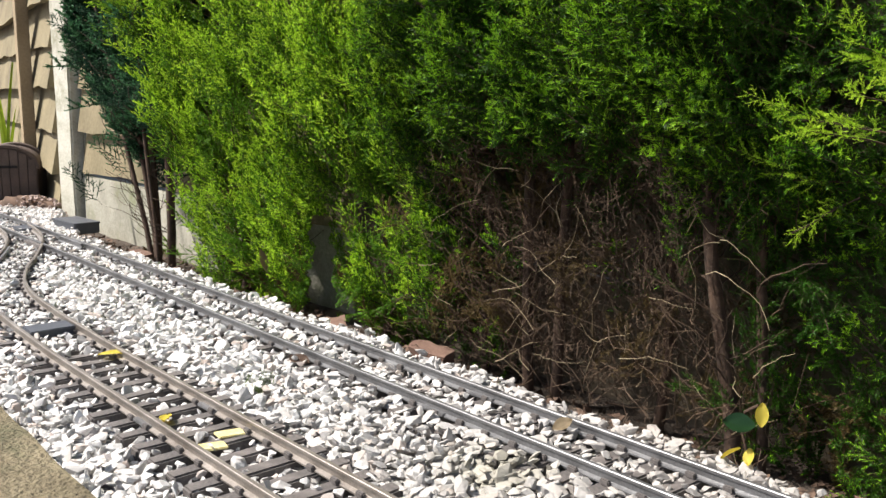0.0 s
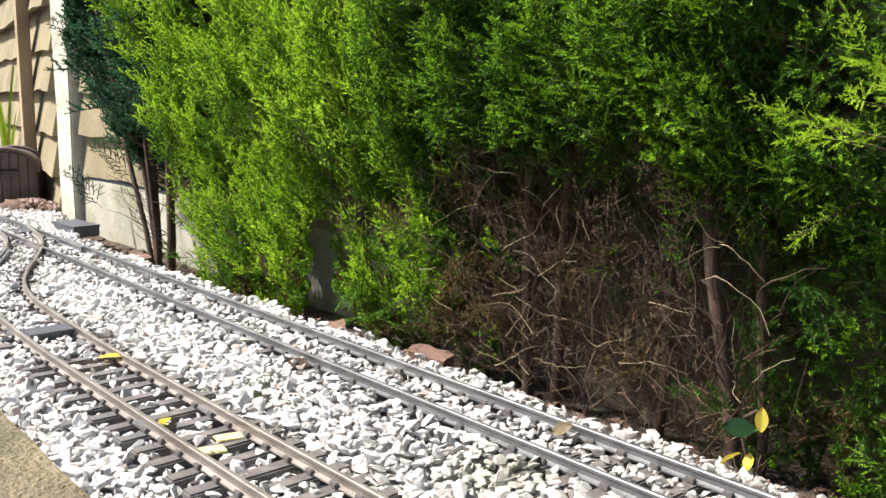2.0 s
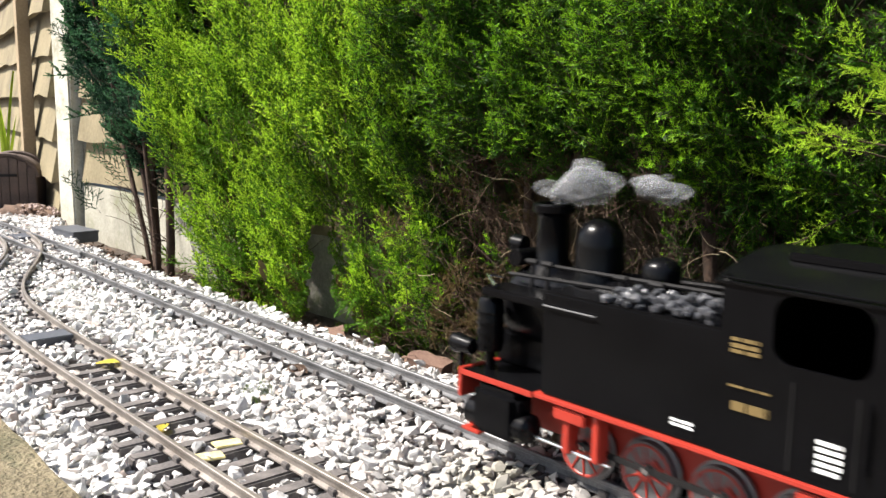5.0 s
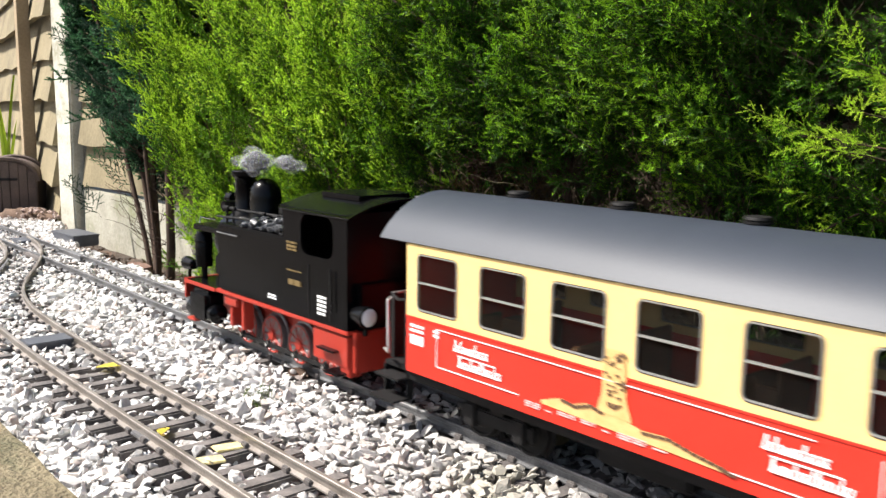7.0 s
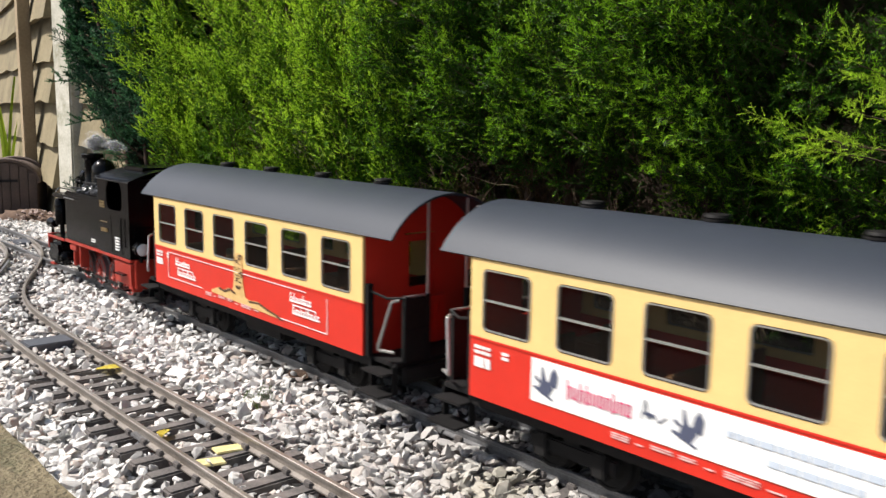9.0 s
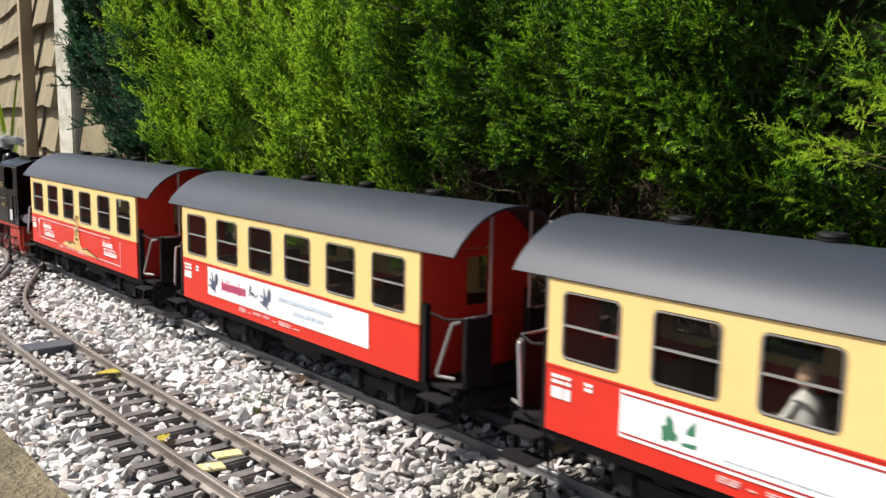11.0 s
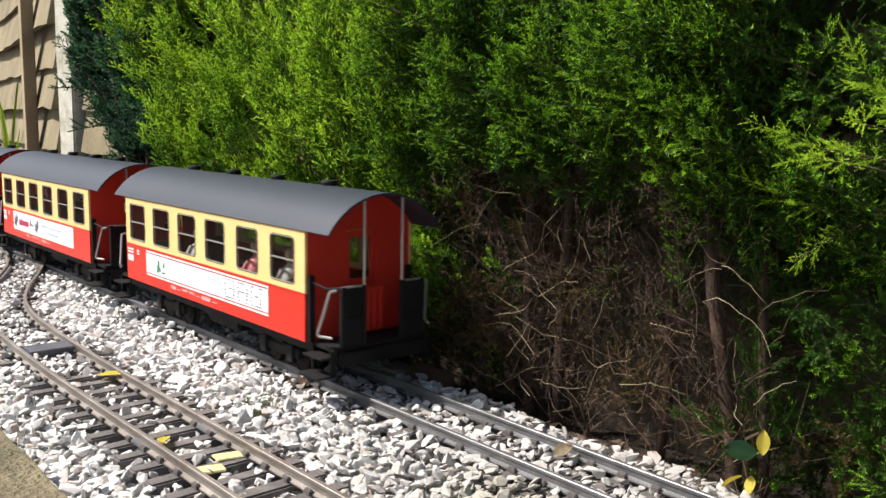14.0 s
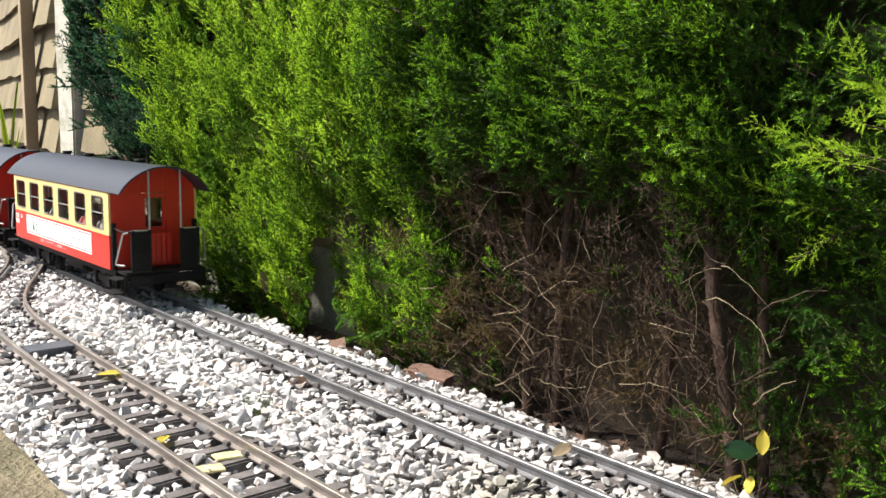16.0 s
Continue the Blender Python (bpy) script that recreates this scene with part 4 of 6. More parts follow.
def ad_coach_bird(c):
    sign_board(c, False)
    y = -W - 0.0008
    for x in (0.053, 0.142):
        bm = B()
        blob(bm, [(x + 0.004, 0.052), (x + 0.010, 0.0515), (x + 0.013, 0.056), (x + 0.0125, 0.0615), (x + 0.009, 0.059), (x + 0.0075, 0.062), (x + 0.0062, 0.0665), (x + 0.0048, 0.0672), (x + 0.0050, 0.060), (x + 0.003, 0.055)], y)
        blob(bm, [(x + 0.010, 0.0585), (x + 0.0155, 0.0570), (x + 0.0165, 0.0640), (x + 0.0140, 0.0680), (x + 0.0115, 0.0645)], y - 0.0001)
        blob(bm, [(x - 0.001, 0.0545), (x + 0.013, 0.0495), (x + 0.0135, 0.0505), (x, 0.0560)], y - 0.0002)
        blob(bm, [(x, 0.0600), (x + 0.003, 0.0575), (x + 0.004, 0.0590), (x + 0.001, 0.0615)], y - 0.0001)
        bmesh.ops.recalc_face_normals(bm, faces=bm.faces)
        bmesh.ops.solidify(bm, geom=bm.faces[:], thickness=0.0002)
        part("bird_emblem", bm, M_BLUE, c, "dark blue bird emblem")
    bm = letter_strokes(B(), 0.076, 0.0545, 0.043, 0.0066, y)
    part("crimson_letters", bm, M_PINKISH, c, "crimson block of letters")
    bm = B()
    for i, (x, w) in enumerate(((0.1255, 0.006), (0.1325, 0.0))):
        if w:
            flat(bm, x, x + w, 0.0585, 0.0600, y)
    bent(bm, [(0.1235, y, 0.0560), (0.126, y, 0.0660), (0.128, y, 0.0570), (0.131, y, 0.0595), (0.134, y, 0.0565), (0.138, y, 0.0600)], 0.0004, 4)
    part("script_stroke", bm, M_BLUE, c)
    bm = bars(bars(B(), 0.170, 0.0605, 0.075, 0.0030, 1, y, 31), 0.190, 0.0530, 0.042, 0.0030, 1, y, 33)
    part("pale_letters", bm, M_PALEBLUE, c)


def ad_coach_line(c):
    sign_board(c, True)
    y = -W - 0.0007
    bm = B()
    blob(bm, [(0.075, 0.052), (0.078, 0.0515), (0.0795, 0.053), (0.083, 0.053), (0.0845, 0.0555), (0.082, 0.058), (0.0815, 0.062), (0.0790, 0.0655), (0.0768, 0.0625), (0.0772, 0.0600), (0.0745, 0.0585), (0.0750, 0.0550)], y)
    blob(bm, [(0.086, 0.0520), (0.094, 0.0520), (0.095, 0.0545), (0.0862, 0.0538)], y)
    blob(bm, [(0.088, 0.0580), (0.0935, 0.0580), (0.0935, 0.0660), (0.0885, 0.0605)], y)
    bmesh.ops.solidify(bm, geom=bm.faces[:], thickness=0.0002)
    part("emblem", bm, M_GREEN, c, "dark green emblem")
    part("small_lettering", bars(B(), 0.108, 0.0520, 0.085, 0.0007, 1, y, 41), M_PALEBLUE, c)
    part("pale_lettering", bars(B(), 0.186, 0.0640, 0.022, 0.0014, 3, y, 43), M_PALEBLUE, c)
    # hollow capitals drawn by their outlines
    bm = B()
    r = random.Random(8)
    for x in (0.2150, 0.2375, 0.2600):
        for z in (0.0510, 0.0590, 0.0660):
            for dx in (0.0, 0.0065, 0.0130):
                if r.random() < 0.85:
                    flat(bm, x + dx, x + dx + r.uniform(0.003, 0.006), z, z + 0.0007, y)
        for dx in (0.0, 0.0150):
            for z in (0.0535, 0.0565, 0.0615):
                flat(bm, x + dx, x + dx + 0.0012, z, z + 0.0016, y)
    part("hollow_shape", bm, M_BLUE, c, "three large hollow shapes with thin dark outlines")


def build_loco():
    e = thing("steam_locomotive", "black tank steam locomotive with red frame and wheels", "model locomotive")
    HW = 0.0475
    part("frame", box(B(), 0.019, 0.272, -0.022, 0.022, 0.016, 0.043), M_REDDARK, e, "red main frame")
    part("running_board", box(B(), 0.076, 0.275, -HW - 0.0012, HW + 0.0012, 0.0445, 0.0475, 0.0006), M_REDDARK, e, "thin red running board")
    part("front_deck", box(B(), 0.018, 0.076, -HW - 0.0008, HW + 0.0008, 0.0435, 0.0470, 0.0006), M_BLACK, e)
    for s in (-1, 1):
        bm = box(B(), 0.080, 0.190, min(s * 0.026, s * HW), max(s * 0.026, s * HW), 0.0476, 0.1050, 0.0014)
        tank = part("side_tank", bm, M_BLACK, e, "black slab-sided water tank")
        for z in (0.0505, 0.102):
            bm = B()
            for x in np.arange(0.088, 0.188, 0.010):
                turned(bm, [(0.0007, 0), (0.0005, -0.0004)], (x, s * (HW + 0.0002), z), 6, "Y")
            part("rivet_row", bm, M_BLACK, tank)
        part("hand_rail", bent(B(), [(0.083, s * (HW + 0.002), 0.0975), (0.118, s * (HW + 0.002), 0.0975)], 0.0005), M_RAIL_DARK, tank)
        # cylinder
        bm = box(B(), 0.030, 0.066, min(s * 0.034, s * 0.0525), max(s * 0.034, s * 0.0525), 0.0135, 0.0425, 0.004)
        turned(bm, [(0.002, -0.004), (0.0085, -0.003), (0.0088, 0.0), (0.0088, 0.044), (0.006, 0.047), (0.002, 0.048)], (0.026, s * 0.043, 0.0225), 18, "X")
        cyl = part("cylinder", bm, M_BLACK, e, "black steam cylinder")
        part("piston_rod", rod(B(), (0.066, s * 0.043, 0.020), (0.125, s * 0.041, 0.018), 0.0011), M_CHROME, cyl)
        # motion brackets and hangers in red
        for x in (0.098, 0.118):
            part("hanger", box(B(), x - 0.0025, x + 0.0025, min(s * 0.036, s * 0.0455), max(s * 0.036, s * 0.0455), 0.018, 0.044, 0.0008), M_REDDARK, e)
        part("bracket", box(B(), 0.090, 0.112, min(s * 0.040, s * 0.0475), max(s * 0.040, s * 0.0475), 0.036, 0.0432, 0.001), M_REDDARK, e)
        # cab steps
        bm = box(B(), 0.252, 0.270, min(s * 0.038, s * 0.054), max(s * 0.038, s * 0.054), 0.0150, 0.0165)
        box(bm, 0.240, 0.262, min(s * 0.038, s * 0.052), max(s * 0.038, s * 0.052), 0.0300, 0.0315)
        part("cab_step", bm, M_BLACK, e)
        part("step_plate", box(B(), 0.262, 0.274, min(s * 0.036, s * 0.046), max(s * 0.036, s * 0.046), 0.0135, 0.043, 0.0008), M_REDDARK, e)
        part("rear_panel", box(B(), 0.228, 0.273, min(s * 0.038, s * 0.0470), max(s * 0.038, s * 0.0470), 0.020, 0.0430, 0.0008), M_REDDARK, e)
    # boiler, smokebox and fittings
    bm = turned(B(), [(0.002, 0.024), (0.022, 0.024), (0.024, 0.027), (0.0245, 0.030), (0.0245, 0.188)], (0, 0, 0.0830), 32, "X")
    boiler = part("boiler", bm, M_BLACK, e, "black boiler and smokebox")
    part("smokebox_door", turned(B(), [(0.001, 0.016), (0.010, 0.0175), (0.0185, 0.0215), (0.0195, 0.0242)], (0, 0, 0.0830), 28, "X"), M_BLACK, boiler)
    part("boiler_saddle", box(B(), 0.018, 0.075, -0.020, 0.020, 0.0475, 0.068, 0.002), M_BLACK, e)
    part("chimney", turned(B(), [(0.0150, 0.104), (0.0125, 0.1085), (0.0100, 0.113), (0.0098, 0.138), (0.0108, 0.1395), (0.0128, 0.1410), (0.0130, 0.1450), (0.0118, 0.1460), (0.0090, 0.1460), (0.0080, 0.140)], (0.044, 0, 0), 26), M_BLACK, e, "black stovepipe chimney")
    part("sand_dome", turned(B(), [(0.0115, 0.103), (0.0105, 0.112), (0.0105, 0.118), (0.0085, 0.1215), (0.004, 0.1235), (0.001, 0.1240)], (0.122, 0, 0), 22), M_BLACK, e)
    part("steam_dome", turned(B(), [(0.0165, 0.103), (0.0145, 0.108), (0.0140, 0.124), (0.0130, 0.132), (0.0095, 0.1375), (0.0045, 0.1402), (0.001, 0.1408)], (0.080, 0, 0), 26), M_BLACK, e, "round polished black dome")
    part("generator", rod(B(), (0.026, -0.014, 0.1120), (0.026, 0.014, 0.1120), 0.0052, seg=14), M_BLACK, e)
    bm = B()
    for a, b in (((0.03, -0.022, 0.104), (0.19, -0.022, 0.110)), ((0.055, -0.018, 0.112), (0.19, -0.016, 0.114)), ((0.03, 0.022, 0.104), (0.19, 0.022, 0.110))):
        rod(bm, a, b, 0.0011)
    for x in (0.048, 0.060, 0.112, 0.135):
        rod(bm, (x, -0.022, 0.096), (x, -0.021, 0.115), 0.0012)
        rod(bm, (x - 0.004, -0.022, 0.1135), (x + 0.004, -0.022, 0.1135), 0.0016)
    part("pipework", bm, M_BLACKDULL, e)
    for s in (-1, 1):
        part("footplate", box(B(), 0.03, 0.082, min(s * 0.024, s * 0.046), max(s * 0.024, s * 0.046), 0.094, 0.099, 0.001), M_BLACK, e)
    for s in (-1, 1):
        bm = B()
        turned(bm, [(0.002, 0), (0.0075, 0.001), (0.0078, 0.006), (0.0078, 0.030), (0.006, 0.033), (0.002, 0.034)], (0.028, s * 0.035, 0.058), 18)
        rod(bm, (0.028, s * 0.035, 0.045), (0.028, s * 0.035, 0.060), 0.003)
        for z in (0.064, 0.070, 0.076, 0.082):
            turned(bm, [(0.0086, -0.0008), (0.0086, 0.0008)], (0.028, s * 0.035, z), 16)
        part("air_pump", bm, M_BLACK, e, "ribbed black air pump")
    # coal on the tank
    bm = B()
    r = random.Random(5)
    for k in range(170):
        u = bmesh.ops.create_icosphere(bm, subdivisions=1, radius=r.uniform(0.0018, 0.0036))
        x, y = 0.118 + r.random() * 0.069, -0.045 + r.random() * 0.024
        z = 0.1055 + 0.014 * math.exp(-((y + 0.036) / 0.009) ** 2) * r.random() * (0.5 + (x - 0.12) * 7)
        for v in u["verts"]:
            v.co = Vector((v.co.x * r.uniform(0.7, 1.3), v.co.y * r.uniform(0.7, 1.3), v.co.z * r.uniform(0.6, 1))) + Vector((x, y, z))
    part("coal", bm, M_COAL, e, "heap of black coal on the tank")
    # cab with openings
    cab = part("cab_front", box(B(), 0.188, 0.1905, -HW, HW, 0.0476, 0.130), M_BLACK, e)
    for s in (-1, 1):
        y0, y1 = min(s * HW, s * (HW - 0.002)), max(s * HW, s * (HW - 0.002))
        bm = B()
        box(bm, 0.1905, 0.273, y0, y1, 0.0476, 0.0955)
        box(bm, 0.1905, 0.213, y0, y1, 0.0955, 0.1275)
        box(bm, 0.256, 0.273, y0, y1, 0.0955, 0.1275)
        box(bm, 0.213, 0.256, y0, y1, 0.1255, 0.1275)
        # rounded corners of the opening
        for cx, cz, ux, uz in ((0.213, 0.1255, 1, -1), (0.256, 0.1255, -1, -1), (0.213, 0.0955, 1, 1), (0.256, 0.0955, -1, 1)):
            n = 6
            pts = [(cx, cz)] + [(cx + ux * 0.009 * (1 - math.sin(a)), cz + uz * 0.009 * (1 - math.cos(a))) for a in np.linspace(0, math.pi / 2, n)]
            f = [bm.verts.new((x, y0, z)) for x, z in pts]
            b = [bm.verts.new((x, y1, z)) for x, z in pts]
            bm.faces.new(f)
            bm.faces.new(b)
            for i in range(len(pts)):
                j = (i + 1) % len(pts)
                bm.faces.new((f[i], f[j], b[j], b[i]))
        bmesh.ops.recalc_face_normals(bm, faces=bm.faces)
        side = part("cab_side", bm, M_BLACK, e, "black cab side with an open rounded window")
        yy = s * (HW + 0.0003)
        for x in (0.224, 0.252):
            part("door_seam", box(B(), x - 0.0004, x + 0.0004, min(yy, yy + s * 0.0003), max(yy, yy + s * 0.0003), 0.050, 0.089), M_BLACKDULL, side)
        part("grab_rail", rod(B(), (0.2565, s * (HW + 0.002), 0.058), (0.2565, s * (HW + 0.002), 0.088), 0.0008), M_BLACK, side)
    rear = part("cab_rear", box(B(), 0.271, 0.273, -HW + 0.002, HW - 0.002, 0.0476, 0.130), M_BLACK, e)
    part("bunker", box(B(), 0.273, 0.279, -0.040, 0.040, 0.0476, 0.080, 0.001), M_BLACK, e)
    roof = part("cab_roof", roof_arc(B(), 0.185, 0.2775, HW + 0.0018, 0.1275, 0.0110, 0.0014), M_BLACK, e, "black curved cab roof")
    part("roof_hatch", box(B(), 0.205, 0.255, -0.024, 0.024, 0.1355, 0.1400, 0.001), M_BLACK, roof)
    part("rain_strip", bent(B(), [(0.187, -0.0485, 0.1292), (0.276, -0.0485, 0.1292)], 0.0005), M_BLACK, roof)
    # front and rear beams, lamps, couplers
    part("front_beam", box(B(), 0.0150, 0.0185, -0.049, 0.049, 0.0300, 0.0478, 0.0006), M_REDDARK, e, "red front buffer beam")
    part("front_steps", box(B(), 0.019, 0.034, -0.049, -0.040, 0.010, 0.0125, 0.0006), M_REDDARK, e)
    part("rear_beam", box(B(), 0.273, 0.2785, -0.044, 0.044, 0.0170, 0.0470, 0.0008), M_REDDARK, e, "red rear beam")
    for x, s in ((0.0150, -1), (0.2785, 1)):
        bm = rod(B(), (x, 0, 0.018), (x + s * 0.030, 0, 0.014), 0.0025)
        turned(bm, [(0.001, -0.0015), (0.0125 if s > 0 else 0.007, -0.0015), (0.0125 if s > 0 else 0.007, 0.0015), (0.001, 0.0015)], (x + s * 0.024, 0, 0.0145), 18)
        part("coupler", bm, M_REDDARK, e, "red hook and loop coupler")
        for y in (-0.0405, 0.0405):
            z = 0.0595
            q = 1.0 if s > 0 else 0.78
            bm = turned(B(), [(0.002 * q, -s * 0.006), (0.0060 * q, -s * 0.005), (0.0070 * q, s * 0.003), (0.0080 * q, s * 0.008), (0.0080 * q, s * 0.0100), (0.0068 * q, s * 0.0100)], (x + s * 0.001, y, z), 20, "X")
            rod(bm, (x + s * 0.006, y, 0.046), (x + s * 0.006, y, z - 0.005), 0.0018)
            lamp = part("head_lamp", bm, M_BLACK, e, "black round lamp")
            part("lens", turned(B(), [(0.0068 * q, s * 0.0096), (0.005 * q, s * 0.0112), (0.001, s * 0.0120)], (x + s * 0.001, y, z), 20, "X"), M_LENS, lamp, "bright lamp lens")
    bm = turned(B(), [(0.002, 0), (0.0055, -0.001), (0.0062, -0.009), (0.0055, -0.0095)], (0.022, 0, 0.1180), 18, "X")
    part("top_lamp", bm, M_BLACK, e)
    for y0, y1 in ((-HW - 0.0019, -HW - 0.0009), (HW + 0.0009, HW + 0.0019)):
        part("deck_edge", box(B(), 0.0185, 0.0758, y0, y1, 0.0440, 0.0474, 0.0003), M_REDDARK, e, "red edge of the front deck")
    bm = bent(B(), [(0.022, -0.02, 0.100), (0.026, -0.036, 0.104), (0.040, -0.044, 0.1005)], 0.0009)
    part("hand_rail", bm, M_CHROME, e)
    # plates and lettering bars
    y = -HW - 0.0004
    part("brass_plate", bars(bars(B(), 0.194, 0.1015, 0.014, 0.0016, 3, y, 51), 0.194, 0.0985, 0.014, 0.0014, 1, y, 52), M_GOLD, e, "small brass plate")
    part("number_plate", bars(bars(B(), 0.196, 0.070, 0.018, 0.0042, 1, y, 53), 0.194, 0.0805, 0.020, 0.001, 1, y, 54), M_GOLD, e)
    part("white_mark", bars(B(), 0.165, 0.0565, 0.012, 0.0013, 2, y, 55), M_WHITE, e)
    part("white_mark", bars(B(), 0.236, 0.066, 0.011, 0.0018, 5, y, 56), M_WHITE, e)
    return e


LOCO_WHEELS = (0.098, 0.140, 0.182, 0.224)


def loco_wheels(e):
    out = []
    r = 0.0165
    for x in LOCO_WHEELS:
        hub = new("driving_wheels")
        hub.parent = e
        hub.empty_display_size = 0.01
        out.append((hub, x, r))
        for s in (-1, 1):
            bm = turned(B(), [(r - 0.0012, 0.0), (r, 0.0), (r + 0.0002, s * -0.004), (r + 0.002, s * -0.0045), (r + 0.002, s * -0.006), (r - 0.0012, s * -0.006)], (0, s * 0.0300, 0), 28, "Y")
            part("tyre", bm, M_RAIL_DARK, hub, "dull steel tyre")
            bm = turned(B(), [(0.001, s * 0.002), (0.004, s * 0.002), (0.0045, 0.0), (r - 0.003, s * -0.0006), (r - 0.002, s * 0.0006), (r - 0.001, s * 0.0006), (r - 0.001, s * -0.004), (0.001, s * -0.004)], (0, s * 0.0300, 0), 28, "Y")
            for k in range(10):
                a = 2 * math.pi * k / 10
                rod(bm, (0.004 * math.cos(a), s * 0.0302, 0.004 * math.sin(a)), ((r - 0.002) * math.cos(a), s * 0.0302, (r - 0.002) * math.sin(a)), 0.0009, 0.0007, 5)
            part("wheel_centre", bm, M_REDDARK, hub, "red spoked wheel")
            bm = box(B(), -0.004, 0.004, s * 0.030 - 0.001, s * 0.030 + 0.003, -0.011, -0.003, 0.001)
            part("crank_weight", bm, M_REDDARK, hub)
            part("crank_pin", rod(B(), (0, s * 0.030, -0.008), (0, s * 0.040, -0.008), 0.0016), M_CHROME, hub)
    rods = []
    for s in (-1, 1):
        bm = box(B(), LOCO_WHEELS[0] - 0.004, LOCO_WHEELS[-1] + 0.004, s * 0.0375 - 0.0008, s * 0.0375 + 0.0008, -0.0017, 0.0017, 0.0004)
        for x in LOCO_WHEELS:
            turned(bm, [(0.001, -0.0014), (0.0032, -0.0014), (0.0032, 0.0014), (0.001, 0.0014)], (x, s * 0.0375, 0), 12, "Y")
        rods.append(part("coupling_rod", bm, M_BLACKDULL, e, "dark coupling rod"))
    return out, rods


loco = build_loco()
wheels, rods = loco_wheels(loco)
coaches = []
for lab, ad in (("red and cream coach with a painted tan rock tower, grey roof", ad_coach_tower),
                ("red and cream coach with a white bird advert, grey roof", ad_coach_bird),
                ("red and cream coach with a white striped advert, toy riders inside", ad_coach_line)):
    c = build_coach(lab)
    ad(c)
    coaches.append(c)
COACH_AT = (0.0, 0.4480, 0.8965)
LOCO_AT = -0.3425
figures = [(figure("toy_passenger", lab, 0, 0, 0, mat, "toy passengers"), COACH_AT[2] + x, y, z) for lab, mat, x, y, z in (
    ("grey plastic seated toy passenger behind the coach window", M_GREYFIG, 0.137, -0.036, 0.0668),
    ("pink plastic seated toy passenger behind the coach window", M_PINK, 0.243, -0.036, 0.0668),
    ("pale grey plastic seated toy passenger by the window", M_GREYFIG, 0.297, -0.036, 0.0668))]


def build_puff(seed, size):
    """A wisp: many thin overlapping shells, so that it thins out towards its rim."""
    bm = B()
    r = random.Random(seed)
    for k in range(30):
        u = bmesh.ops.create_icosphere(bm, subdivisions=3, radius=size * r.uniform(0.2, 0.75))
        o = Vector((r.uniform(-0.3, 1.8), r.gauss(0, 0.35), r.gauss(0, 0.28))) * size
        for v in u["verts"]:
            v.co = Vector((v.co.x * 1.5, v.co.y, v.co.z * 0.75)) * (1 + 0.4 * noise.noise(v.co * 140 + Vector((seed, k, 0)))) + o
    ob = part("steam_puff", bm, M_STEAM)
    return tagged(ob, "thin white steam drifting from the chimney", "steam", "steam puffs")


puffs = [(build_puff(1, 0.010), LOCO_AT + 0.046, 0.0, 0.1540), (build_puff(2, 0.012), LOCO_AT + 0.064, -0.002, 0.1590), (build_puff(3, 0.009), LOCO_AT + 0.108, 0.004, 0.1580)]
SPEED, X7 = 0.1942, -0.0966


def train_x(t):
    # it comes in a little quicker than it leaves
    return X7 - SPEED * (t - 7.0) - 0.017 * min(1.0, max(0.0, (6.9 - t) / 2.7))


def motions():
    times = [k * 0.5 for k in range(33)]
    walk(loco, [(t, pose(train_x(t) + LOCO_AT, 0, 0)) for t in times])
    for c, at in zip(coaches, COACH_AT):
        walk(c, [(t, pose(train_x(t) + at, 0, 0)) for t in times])
    for ob, x, y, z in figures:
        walk(ob, [(t, pose(train_x(t) + x, y, z)) for t in times])
    for i, (ob, x, y, z) in enumerate(puffs):
        walk(ob, [(t, pose(train_x(t) + x, y, z + 0.003 * math.sin(t * 5 + i), 0, 0, 12 * math.sin(t * 3 + i * 2))) for t in times])
    # the driving wheels roll on the rail, the rods go round with their pins
    fine = [k * 0.1 for k in range(161)]
    for hub, x, r in wheels:
        walk(hub, [(t, pose(x, 0, r, 0, math.degrees(-SPEED * t / r) * 1.0, 0)) for t in fine])
    r = wheels[0][2]
    for ob in rods:
        walk(ob, [(t, pose(-0.008 * math.sin(-SPEED * t / r), 0, r - 0.008 * math.cos(-SPEED * t / r))) for t in fine])

# ---- hedge ----


